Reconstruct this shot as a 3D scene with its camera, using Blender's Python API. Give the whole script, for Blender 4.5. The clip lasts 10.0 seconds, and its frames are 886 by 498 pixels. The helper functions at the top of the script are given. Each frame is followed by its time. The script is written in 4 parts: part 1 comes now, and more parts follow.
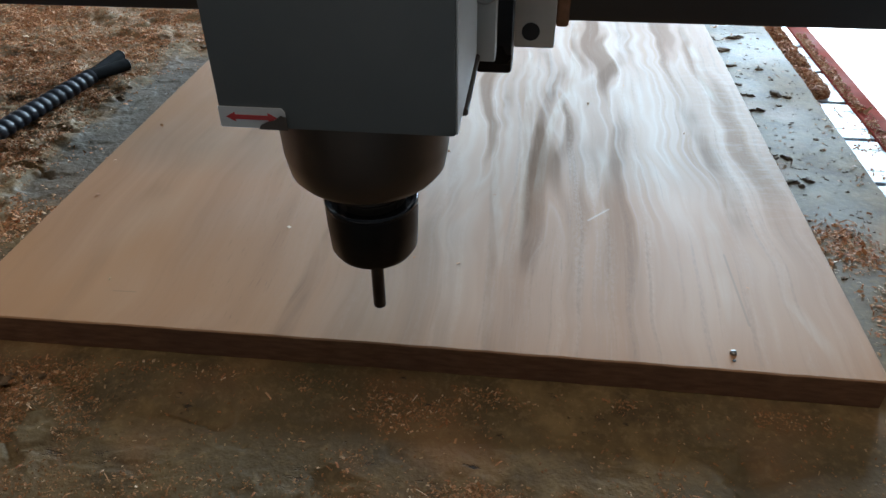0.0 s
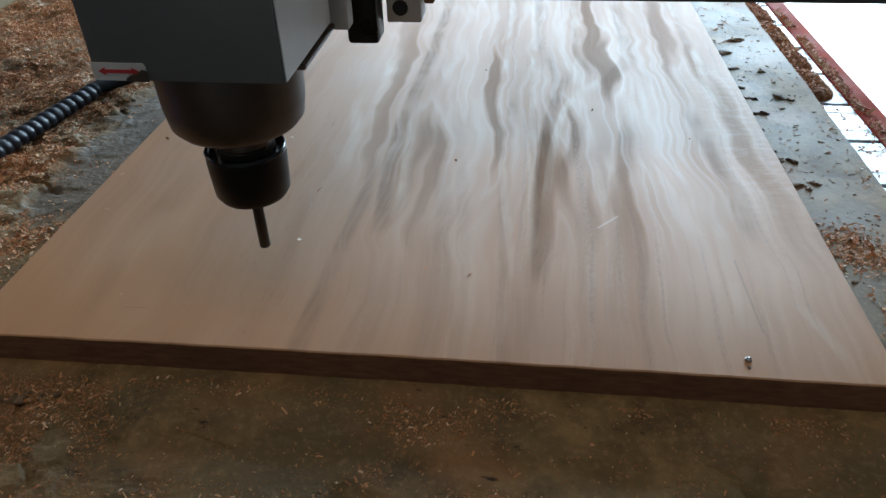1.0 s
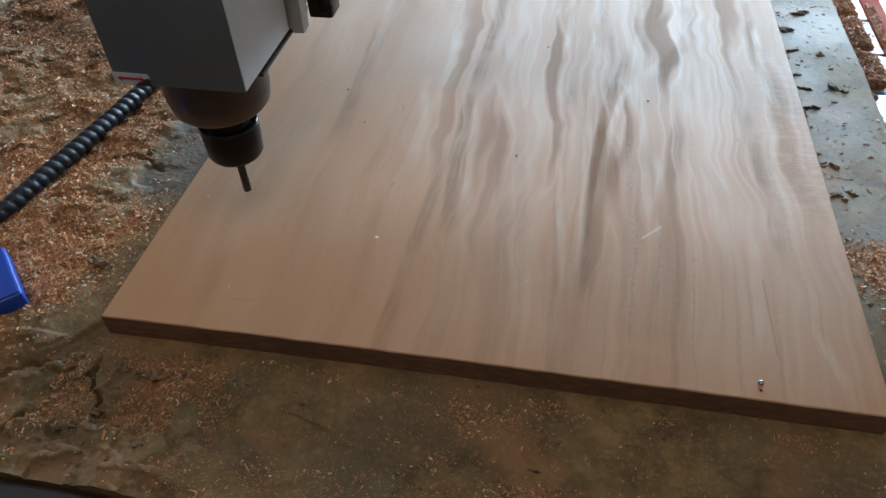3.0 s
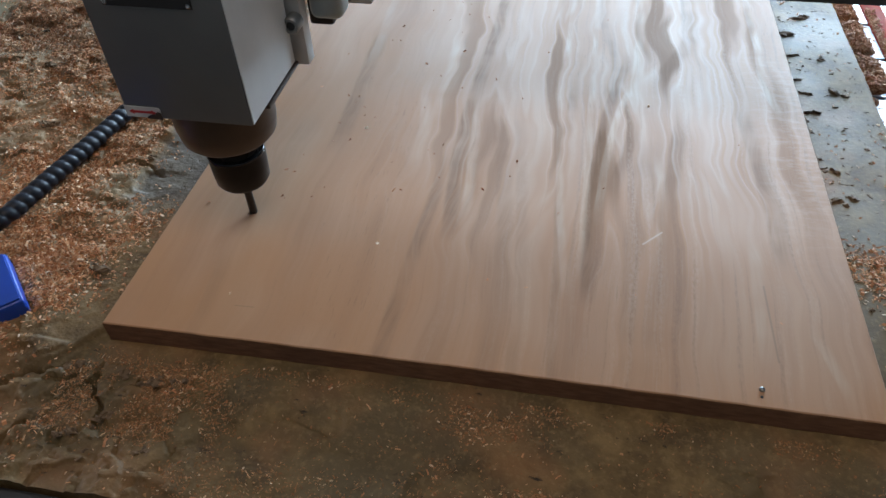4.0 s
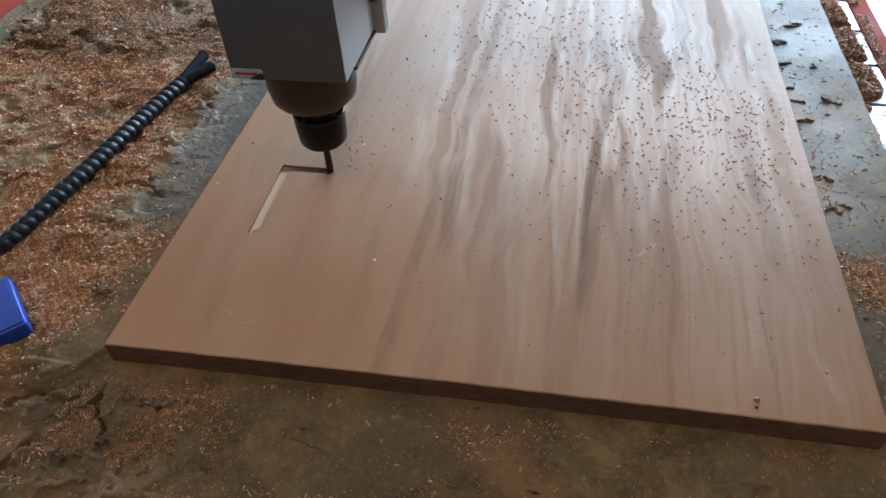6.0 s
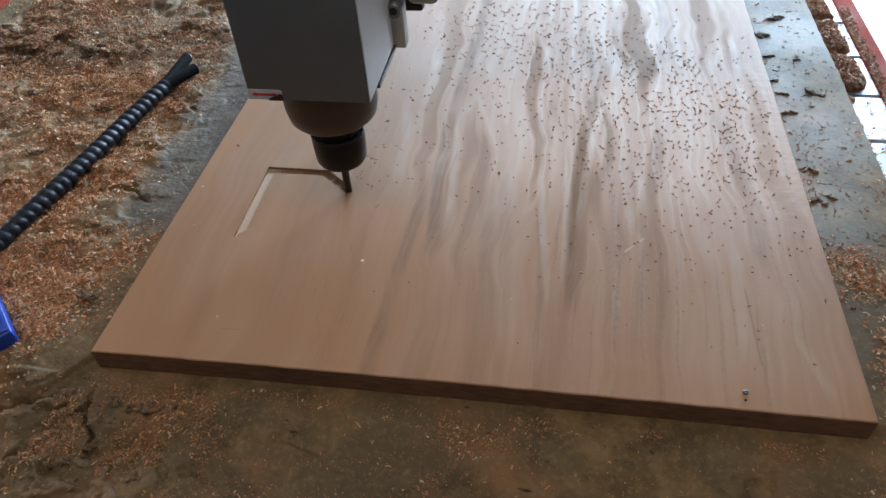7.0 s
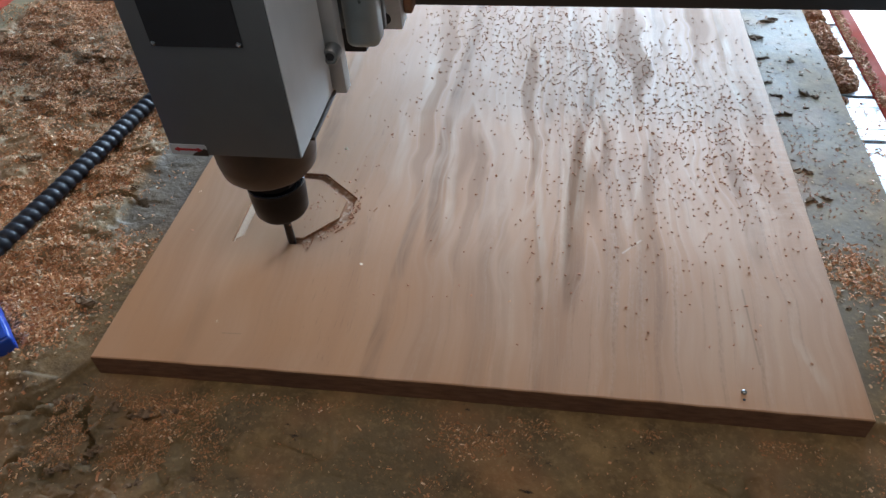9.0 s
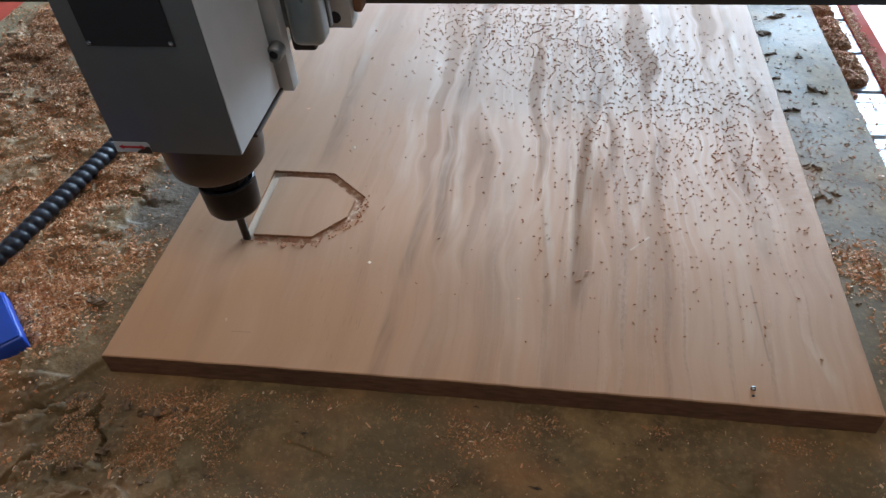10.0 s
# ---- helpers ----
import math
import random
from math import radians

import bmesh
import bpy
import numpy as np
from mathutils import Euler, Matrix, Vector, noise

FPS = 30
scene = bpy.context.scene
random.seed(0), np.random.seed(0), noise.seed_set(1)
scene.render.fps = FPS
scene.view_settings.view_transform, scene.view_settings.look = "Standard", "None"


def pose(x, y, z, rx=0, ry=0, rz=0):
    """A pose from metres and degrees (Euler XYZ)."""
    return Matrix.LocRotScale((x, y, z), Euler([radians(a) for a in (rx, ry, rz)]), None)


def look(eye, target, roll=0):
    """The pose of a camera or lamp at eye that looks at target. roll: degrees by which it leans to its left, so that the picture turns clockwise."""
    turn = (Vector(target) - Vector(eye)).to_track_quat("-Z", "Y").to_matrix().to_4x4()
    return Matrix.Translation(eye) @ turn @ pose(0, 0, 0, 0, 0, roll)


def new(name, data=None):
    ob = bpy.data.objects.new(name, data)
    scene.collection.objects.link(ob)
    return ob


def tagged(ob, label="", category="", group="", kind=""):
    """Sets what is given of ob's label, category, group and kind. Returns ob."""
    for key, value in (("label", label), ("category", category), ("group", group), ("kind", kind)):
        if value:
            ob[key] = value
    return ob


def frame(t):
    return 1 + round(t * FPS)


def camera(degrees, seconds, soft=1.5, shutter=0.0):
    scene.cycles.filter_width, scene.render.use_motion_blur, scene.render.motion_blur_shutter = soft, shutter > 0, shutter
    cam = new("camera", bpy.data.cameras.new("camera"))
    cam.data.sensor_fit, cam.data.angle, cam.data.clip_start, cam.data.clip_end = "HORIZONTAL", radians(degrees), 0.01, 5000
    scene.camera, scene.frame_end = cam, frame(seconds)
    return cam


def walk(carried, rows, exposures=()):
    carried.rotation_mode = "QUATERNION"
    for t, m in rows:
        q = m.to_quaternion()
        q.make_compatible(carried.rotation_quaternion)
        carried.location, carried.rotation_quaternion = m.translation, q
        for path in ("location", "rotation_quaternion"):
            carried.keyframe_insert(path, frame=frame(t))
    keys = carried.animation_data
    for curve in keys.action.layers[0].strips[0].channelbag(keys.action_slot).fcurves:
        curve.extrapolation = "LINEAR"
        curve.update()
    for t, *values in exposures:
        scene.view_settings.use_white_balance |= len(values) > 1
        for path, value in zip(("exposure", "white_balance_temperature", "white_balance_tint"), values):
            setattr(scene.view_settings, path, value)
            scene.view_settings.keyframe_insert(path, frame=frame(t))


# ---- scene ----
cam = camera(63.8, 10.0, soft=1.5)
PATH = [
    (0, (0.377, -0.32, 0.328), (0.17, 1.283, -0.849), -0.7),
    (0.5, (0.374, -0.32, 0.328), (0.171, 1.276, -0.86), -1.1),
    (1, (0.367, -0.318, 0.333), (0.166, 1.29, -0.838), -1.5),
    (1.5, (0.363, -0.322, 0.341), (0.124, 1.296, -0.81), -2.1),
    (2, (0.361, -0.325, 0.369), (0.079, 1.178, -0.919), -2.3),
    (2.5, (0.355, -0.321, 0.436), (0.036, 1.088, -0.947), -2.8),
    (3, (0.353, -0.315, 0.455), (0.056, 1.069, -0.958), -2.3),
    (4.5, (0.353, -0.311, 0.46), (0.043, 1.08, -0.943), -2.8),
    (5, (0.353, -0.308, 0.464), (0.035, 1.088, -0.933), -3.4),
    (6.5, (0.363, -0.312, 0.468), (0.053, 1.089, -0.927), -4.1),
    (7, (0.363, -0.309, 0.467), (0.073, 1.091, -0.932), -4.3),
    (7.5, (0.361, -0.306, 0.466), (0.084, 1.093, -0.935), -4.8),
    (8, (0.362, -0.307, 0.466), (0.079, 1.093, -0.933), -4.9),
    (8.5, (0.362, -0.31, 0.466), (0.089, 1.093, -0.932), -4.6),
    (9, (0.36, -0.311, 0.469), (0.084, 1.096, -0.925), -4.3),
    (9.5, (0.36, -0.311, 0.467), (0.075, 1.092, -0.93), -4.7),
    (10, (0.36, -0.313, 0.469), (0.063, 1.09, -0.925), -5.2),
]
walk(cam, [(t, look(eye, target, roll)) for t, eye, target, roll in PATH], exposures=[(0.0, 0.44, 6500, 14), (0.5, 0.42, 6500, 14), (1.0, 0.29, 6500, 14), (1.5, 0.21, 6450, 13), (2.0, 0.2, 6500, 13), (3.0, 0.6, 6450, 15), (4.5, 0.69, 6300, 17), (7.0, 0.75, 6300, 18), (10.0, 0.81, 6300, 18)])

# ---- world, sun, large lights ----
world = bpy.data.worlds.new("world")
scene.world = world
world.use_nodes = True
_bg = world.node_tree.nodes["Background"]
_sky = world.node_tree.nodes.new("ShaderNodeTexSky")
_sky.sky_type = "NISHITA"
_sky.sun_disc = False
_sky.sun_elevation, _sky.sun_rotation = radians(55), radians(15)
world.node_tree.links.new(_sky.outputs[0], _bg.inputs[0])
_bg.inputs[1].default_value = 0.12

sun = new("sun", bpy.data.lights.new("sun", "SUN"))
sun.data.energy, sun.data.angle, sun.data.color = 4.0, radians(0.6), (1.0, 0.96, 0.9)
sun.matrix_world = look((1.0, 4.0, 5.7), (0.0, 0.25, 0.0))

# sky light of the wide open gate as two lamps, the right one stronger
for place, wide, power in ((1.93, 1.40, 262.0), (0.04, 2.30, 172.0)):
    gate_light = new("gate_light", bpy.data.lights.new("gate_light", "AREA"))
    gate_light.data.shape, gate_light.data.size, gate_light.data.size_y = "RECTANGLE", wide, 2.7
    gate_light.data.energy, gate_light.data.color = power, (0.61, 0.84, 1.0)
    gate_light.matrix_world = look((place, 3.93, 0.62), (place - 0.11, 0.0, 0.55))

# overhead lamp in an unseen roof opening, placed by the gantry beam's shadow edge
overhead_light = new("overhead_light", bpy.data.lights.new("overhead_light", "AREA"))
overhead_light.data.shape, overhead_light.data.size, overhead_light.data.size_y = "RECTANGLE", 1.6, 0.9
overhead_light.data.energy, overhead_light.data.color = 10.0, (1.0, 0.85, 0.64)
overhead_light.matrix_world = pose(0.45, -0.55, 2.585)

# added fill lamp for the left of the bed, in an assumed wall opening
side_fill = new("side_fill", bpy.data.lights.new("side_fill", "AREA"))
side_fill.data.shape, side_fill.data.size, side_fill.data.size_y = "RECTANGLE", 1.8, 1.4
side_fill.data.energy, side_fill.data.color = 26.0, (1.0, 0.93, 0.86)
side_fill.matrix_world = look((-3.17, 1.2, 1.1), (0.0, 1.2, 0.9))


# ---- materials ----
class Nodes:
    """A small helper for node materials."""

    def __init__(self, name):
        self.mat = bpy.data.materials.new(name)
        self.mat.use_nodes = True
        self.t = self.mat.node_tree
        self.b = self.t.nodes["Principled BSDF"]

    def put(self, kind, **ins):
        n = self.t.nodes.new(kind)
        for k, v in ins.items():
            self.set(n, k, v)
        return n

    def set(self, n, k, v):
        key = int(k[1:]) if k[0] == "i" and k[1:].isdigit() else k.replace("_", " ")
        if hasattr(v, "is_linked"):
            self.t.links.new(v, n.inputs[key])
        else:
            n.inputs[key].default_value = v

    def link(self, a, b):
        self.t.links.new(a, b)

    def pos(self):
        return self.put("ShaderNodeNewGeometry").outputs["Position"]

    def obj(self):
        return self.put("ShaderNodeTexCoord").outputs["Object"]

    def stretch(self, vec, s, shift=(0, 0, 0)):
        m = self.put("ShaderNodeMapping", Vector=vec)
        m.inputs["Scale"].default_value = s
        m.inputs["Location"].default_value = shift
        return m.outputs[0]

    def noise(self, vec, scale, detail=3.0, rough=0.55):
        return self.put("ShaderNodeTexNoise", Vector=vec, Scale=scale, Detail=detail, Roughness=rough).outputs[0]

    def ramp(self, fac, *stops):
        n = self.put("ShaderNodeValToRGB", Fac=fac)
        e = n.color_ramp.elements
        while len(e) < len(stops):
            e.new(0.5)
        for el, (p, c) in zip(e, stops):
            el.position, el.color = p, (*c, 1) if len(c) == 3 else c
        return n.outputs[0]

    def grey(self, fac, *stops):
        return self.ramp(fac, *[(p, (v, v, v)) for p, v in stops])

    def math(self, op, a, b=0.0, c=0.0):
        n = self.t.nodes.new("ShaderNodeMath")
        n.operation = op
        for k, v in zip(("i0", "i1", "i2"), (a, b, c)):
            self.set(n, k, v)
        return n.outputs[0]

    def mix(self, fac, a, b, how="MIX"):
        n = self.t.nodes.new("ShaderNodeMix")
        n.data_type, n.blend_type = "RGBA", how
        for key, v in ((0, fac), (6, a), (7, b)):
            if hasattr(v, "is_linked"):
                self.t.links.new(v, n.inputs[key])
            else:
                n.inputs[key].default_value = v if key == 0 else (*v, 1)
        return n.outputs[2]

    def bump(self, height, strength, distance, normal=None):
        n = self.put("ShaderNodeBump", Height=height, Strength=strength, Distance=distance)
        if normal:
            self.link(normal, n.inputs["Normal"])
        return n.outputs[0]

    def finish(self, color=None, rough=None, normal=None, metal=None, spec=None):
        for k, v in (("Base Color", color), ("Roughness", rough), ("Normal", normal), ("Metallic", metal), ("Specular IOR Level", spec)):
            if v is None:
                continue
            if hasattr(v, "is_linked"):
                self.link(v, self.b.inputs[k])
            else:
                self.b.inputs[k].default_value = (*v, 1) if isinstance(v, tuple) else v
        return self.mat


# heartwood streaks, x as a cubic of y: c0, c1, c2, c3, from y, to y, half width, depth
STREAKS = [
    (0.2945, -0.3676, 0.8792, -0.6326, 0.15, 0.57, 0.0056, 0.80),
    (0.2289, -0.0204, 0.6598, -2.0193, 0.00, 0.24, 0.0046, 0.62),
    (0.0516, 0.5660, -1.5414, 1.2767, 0.26, 0.49, 0.0070, 0.55),
    (0.3883, -0.0762, 0.1896, 0.2177, 0.09, 0.46, 0.0047, 0.90),
    (-1.0047, 8.4093, -16.4741, 10.5148, 0.39, 0.57, 0.0052, 0.55),
    (0.3307, 0.1129, -0.1164, 0.0, 0.32, 0.46, 0.0042, 0.55),
    (4.1390, -24.0380, 51.4883, -36.0934, 0.41, 0.54, 0.0075, 0.50),
    (0.4248, 0.1224, 0.0217, 0.0, 0.22, 0.34, 0.0058, 0.70),
    (0.3504, 0.2437, -0.0745, 0.0, 0.23, 0.32, 0.0048, 0.50),
    (0.5157, 0.3093, -1.0041, 0.7833, 0.15, 0.37, 0.0058, 0.72),
    (0.3617, -0.0770, 0.5776, -2.0093, 0.00, 0.21, 0.0034, 0.42),
]
# broader, softer tan bands
TANS = [
    (0.3093, 0.0859, -0.7703, 0.7143, 0.00, 0.34, 0.0062, 0.45),
    (0.3306, 0.0111, -0.4708, 0.5242, 0.00, 0.34, 0.0046, 0.42),
    (0.4492, -0.2409, 0.6510, 0.0, 0.18, 0.29, 0.0115, 0.62),
    (0.4159, 0.0105, 0.0044, 0.0, 0.00, 0.19, 0.0050, 0.45),
    (0.4304, 0.0473, 0.2837, 0.0, 0.00, 0.16, 0.0062, 0.40),
    (0.4517, 0.0729, 0.0558, 0.0, 0.00, 0.14, 0.0038, 0.40),
    (0.0750, -0.0152, -0.6652, 0.0, 0.00, 0.09, 0.0050, 0.40),
    (0.0437, 0.2050, -0.3125, 0.0, 0.14, 0.30, 0.0095, 0.45),
    (0.2650, 0.0218, 1.4001, 0.0, 0.00, 0.08, 0.0090, 0.40),
    (0.3710, 0.0348, -0.2556, 0.0, 0.00, 0.09, 0.0040, 0.35),
]
# pale lines beside them
PALES = [
    (0.0831, 0.1684, -0.2302, 0.0, 0.43, 0.56, 0.0045, 0.28),
    (0.1624, 0.2695, -0.3515, 0.0, 0.33, 0.49, 0.0070, 0.35),
    (0.3751, -0.1007, -0.0698, 0.3062, 0.10, 0.51, 0.0028, 0.50),
    (0.3716, 0.0630, -0.2100, 0.2131, 0.12, 0.51, 0.0026, 0.50),
    (0.3550, 0.3834, -1.5131, 2.3766, 0.19, 0.40, 0.0032, 0.75),
    (1.3980, -5.0652, 10.1918, -6.7785, 0.38, 0.52, 0.0036, 0.70),
    (0.3790, 0.6467, -1.5149, 0.0, 0.17, 0.26, 0.0034, 0.65),
    (0.1435, 0.4842, -0.9525, 0.0, 0.25, 0.37, 0.0050, 0.28),
    (0.1986, 0.9268, -3.9460, 5.0726, 0.17, 0.35, 0.0040, 0.50),
    (0.4416, -0.1332, 0.2169, 0.0, 0.37, 0.52, 0.0042, 0.60),
    (0.5176, 0.0198, 0.0816, 0.0, 0.05, 0.17, 0.0044, 0.50),
    (0.5753, -0.1785, -1.0448, 0.0, 0.01, 0.07, 0.0036, 0.50),
]


# from x, y to x, y, width, colour, depth
SCRATCHES = [
    (0.4310, 0.1545, 0.4475, 0.1720, 0.0013, (0.72, 0.60, 0.48), 0.55),
    (0.5270, 0.1190, 0.5285, 0.0420, 0.0011, (0.28, 0.19, 0.13), 0.5),
    (0.1010, 0.0310, 0.1170, 0.0315, 0.0007, (0.30, 0.20, 0.13), 0.5),
]


def wood_material():
    """Planed pale hardwood with soft wavy brown figure that runs along y."""
    n = Nodes("planed_wood")
    p = n.pos()
    sep = n.put("ShaderNodeSeparateXYZ", Vector=p)
    x, y = sep.outputs[0], sep.outputs[1]
    w1 = n.noise(n.stretch(p, (1.6, 2.6, 1)), 2.2, 2)
    w2 = n.noise(n.stretch(p, (9, 7, 1)), 1.8, 2)
    u = n.math("ADD", x, n.math("ADD", n.math("MULTIPLY_ADD", w1, 0.060, -0.030), n.math("MULTIPLY_ADD", w2, 0.007, -0.0035)))

    def grain(k, scale, detail, rough):
        return n.noise(n.put("ShaderNodeCombineXYZ", i0=u, i1=n.math("MULTIPLY", y, k)).outputs[0], scale, detail, rough)

    bands = grain(0.06, 17, 2.5, 0.5)
    fine = grain(0.02, 170, 3, 0.6)
    col = n.ramp(bands, (0.30, (0.38, 0.213, 0.130)), (0.45, (0.51, 0.308, 0.196)), (0.56, (0.58, 0.370, 0.242)), (0.72, (0.64, 0.44, 0.305)))
    col = n.mix(0.17, col, n.ramp(fine, (0.3, (0.34, 0.22, 0.14)), (0.7, (0.68, 0.5, 0.36))))
    glow = n.noise(n.stretch(p, (1.5, 0.8, 1), (7, 3, 0)), 6, 2)
    col = n.mix(n.grey(glow, (0.34, 0.15), (0.56, 0.80)), col, (0.51, 0.270, 0.132))
    fade = n.grey(n.noise(n.stretch(p, (2, 7, 1)), 2.5, 2), (0.33, 0.3), (0.6, 1.0))
    xs = n.math("ADD", x, n.math("MULTIPLY_ADD", w2, 0.005, -0.0025))
    within = n.grey(n.noise(n.put("ShaderNodeCombineXYZ", i0=u, i1=n.math("MULTIPLY", y, 0.05)).outputs[0], 240, 3, 0.6), (0.32, 0.45), (0.58, 1.0))
    matte = 0.0
    for rows, tone in ((TANS, (0.36, 0.205, 0.115)), (STREAKS, (0.250, 0.142, 0.080)), (PALES, (0.70, 0.57, 0.45))):
        for c0, c1, c2, c3, ya, yb, width, depth in rows:
            v = n.math("MINIMUM", n.math("MAXIMUM", y, ya), yb)
            c = n.math("MULTIPLY_ADD", n.math("MULTIPLY_ADD", n.math("MULTIPLY_ADD", v, c3, c2), v, c1), v, c0)
            d = n.math("DIVIDE", n.math("SUBTRACT", xs, c), width)
            # firm on one side, fading on the other
            d = n.math("MAXIMUM", n.math("MULTIPLY", d, 0.62), n.math("MULTIPLY", d, -1.35))
            q = n.math("MULTIPLY", d, d)
            m = n.math("MULTIPLY", n.math("POWER", 2.718, n.math("MULTIPLY", n.math("MULTIPLY", q, q), -0.7)), depth)
            m = n.math("MULTIPLY", n.math("MULTIPLY", m, fade), within)
            ends = [(max(0.0, ya - 0.02), 0.0 if ya > 0 else 1.0), (ya + 0.02, 1.0)]
            ends += [(yb - 0.025, 1.0), (yb + 0.025, 0.0)] if yb < 0.5 else []
            m = n.math("MULTIPLY", m, n.grey(y, *ends))
            col = n.mix(m, col, tone)
            if rows is STREAKS:
                matte = n.math("ADD", matte, m)
    # curly figure with sharp pale rims in the broad middle of the board
    w3 = n.noise(n.stretch(p, (7, 5, 1), (2, 5, 0)), 2.0, 2)
    ux = n.math("ADD", u, n.math("MULTIPLY_ADD", w3, 0.008, -0.004))
    fig = n.noise(n.put("ShaderNodeCombineXYZ", i0=ux, i1=n.math("MULTIPLY", y, 0.075)).outputs[0], 34, 1.3, 0.5)
    span = n.math("MULTIPLY", n.grey(x, (0.12, 0.0), (0.27, 0.75), (0.37, 1.0), (0.50, 1.0), (0.58, 0.35)), n.grey(y, (0.06, 0.12), (0.26, 1.0)))
    brown = n.math("MULTIPLY", n.grey(fig, (0.385, 1.0), (0.425, 0.0)), span)
    rim = n.math("MULTIPLY", n.grey(fig, (0.44, 0.0), (0.465, 1.0), (0.50, 0.3), (0.56, 0.0), (0.60, 0.8), (0.68, 0.2)), span)
    col = n.mix(n.math("MULTIPLY", brown, 0.46), col, (0.24, 0.15, 0.10))
    col = n.mix(n.math("MULTIPLY", rim, 0.3), col, (0.70, 0.57, 0.45))
    # thin pale and dark lines along the grain, most on the paler side
    side = n.grey(x, (0.20, 0.25), (0.42, 1.0))
    us = n.math("ADD", x, n.math("MULTIPLY_ADD", w1, 0.030, -0.015))
    lines = n.put("ShaderNodeCombineXYZ", i0=us, i1=n.math("MULTIPLY", y, 0.035)).outputs[0]
    speck = n.noise(n.stretch(p, (1, 0.45, 1)), 420, 3, 0.7)
    pale = n.math("MULTIPLY", n.math("MULTIPLY", n.grey(n.noise(lines, 85, 4, 0.7), (0.50, 0.0), (0.66, 0.22)), n.grey(speck, (0.40, 0.25), (0.60, 1.0))), side)
    dark = n.math("MULTIPLY", n.math("MULTIPLY", n.grey(n.noise(n.stretch(lines, (1, 0.5, 1), (3, 1, 0)), 150, 3, 0.6), (0.34, 0.34), (0.44, 0.0)), n.grey(speck, (0.40, 1.0), (0.60, 0.3))), side)
    col = n.mix(pale, col, (0.70, 0.57, 0.46))
    col = n.mix(dark, col, (0.25, 0.15, 0.10))
    # rough planer chatter across the grain near the far edge
    chat = n.math("MULTIPLY", n.grey(n.noise(n.stretch(p, (45, 130, 1)), 1.0, 4, 0.7), (0.46, 0.0), (0.70, 0.30)), n.math("MULTIPLY", n.grey(x, (0.535, 0.0), (0.575, 1.0)), n.grey(y, (0.12, 0.0), (0.24, 1.0), (0.44, 1.0), (0.56, 0.0))))
    col = n.mix(chat, col, (0.70, 0.58, 0.48))
    # scratches and a dent
    for ax, ay, bx, by, wide, tone, depth in SCRATCHES:
        ex, ey = bx - ax, by - ay
        px, py = n.math("SUBTRACT", x, ax), n.math("SUBTRACT", y, ay)
        k = n.math("DIVIDE", n.math("ADD", n.math("MULTIPLY", px, ex), n.math("MULTIPLY", py, ey)), ex * ex + ey * ey)
        k = n.math("MINIMUM", n.math("MAXIMUM", k, 0.0), 1.0)
        qx, qy = n.math("SUBTRACT", px, n.math("MULTIPLY", k, ex)), n.math("SUBTRACT", py, n.math("MULTIPLY", k, ey))
        d = n.math("SQRT", n.math("ADD", n.math("MULTIPLY", qx, qx), n.math("MULTIPLY", qy, qy)))
        col = n.mix(n.math("MULTIPLY", n.grey(n.math("DIVIDE", d, wide), (0.35, 1.0), (1.0, 0.0)), depth), col, tone)
    # pores: short dark dashes along the grain
    pores = n.noise(n.stretch(p, (1.0, 0.06, 1)), 800, 2, 0.7)
    pm = n.math("MULTIPLY", n.grey(pores, (0.62, 0.0), (0.72, 0.28)), n.grey(grain(0.1, 9, 2, 0.5), (0.48, 0.0), (0.6, 1.0)))
    col = n.mix(pm, col, (0.16, 0.10, 0.07))
    col = n.mix(1.0, col, (0.86, 0.80, 0.72), "MULTIPLY")
    ripple = grain(0.22, 26, 2, 0.5)
    nrm = n.bump(ripple, 0.34, 0.0030)
    nrm = n.bump(n.math("ADD", n.math("MULTIPLY", fine, 0.5), n.math("SUBTRACT", n.math("ADD", rim, pale), n.math("ADD", n.math("ADD", brown, dark), matte))), 0.11, 0.0007, nrm)
    rough = n.math("ADD", n.grey(bands, (0.35, 0.62), (0.65, 0.52)), n.math("MULTIPLY", n.math("SUBTRACT", n.math("ADD", matte, brown), n.math("MULTIPLY", rim, 0.4)), 0.16))
    return n.finish(col, rough, nrm, spec=0.36)


M_WOOD = wood_material()


def cut_wood_material():
    n = Nodes("fresh_cut_wood")
    p = n.obj()
    f = n.noise(n.stretch(p, (1, 1, 1)), 600, 3)
    col = n.ramp(f, (0.3, (0.70, 0.52, 0.36)), (0.7, (0.85, 0.70, 0.54)))
    # patchy brown floor but for the first leg, which stays pale
    w = n.pos()
    first = n.grey(n.put("ShaderNodeSeparateXYZ", Vector=w).outputs[0], (0.0775, 0.0), (0.0800, 1.0))
    patch = n.grey(n.noise(w, 130, 3), (0.36, 0.25), (0.50, 1.0))
    col = n.mix(n.math("MULTIPLY", first, patch), col, n.ramp(f, (0.3, (0.33, 0.175, 0.10)), (0.7, (0.48, 0.275, 0.165))))
    return n.finish(col, 0.8, n.bump(f, 0.6, 0.0006), spec=0.25)


def edge_wood_material():
    n = Nodes("shaded_sawn_edge")
    p = n.pos()
    f = n.noise(n.stretch(p, (1, 1, 5)), 60, 4)
    g = n.noise(p, 9, 2)
    # the sawn edge's shade is put into this darker, redder brown
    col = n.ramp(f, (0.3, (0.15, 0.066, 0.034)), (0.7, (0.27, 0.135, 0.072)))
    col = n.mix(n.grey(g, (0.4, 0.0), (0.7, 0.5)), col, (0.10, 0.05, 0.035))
    return n.finish(col, 0.75, n.bump(f, 0.5, 0.001), spec=0.3)


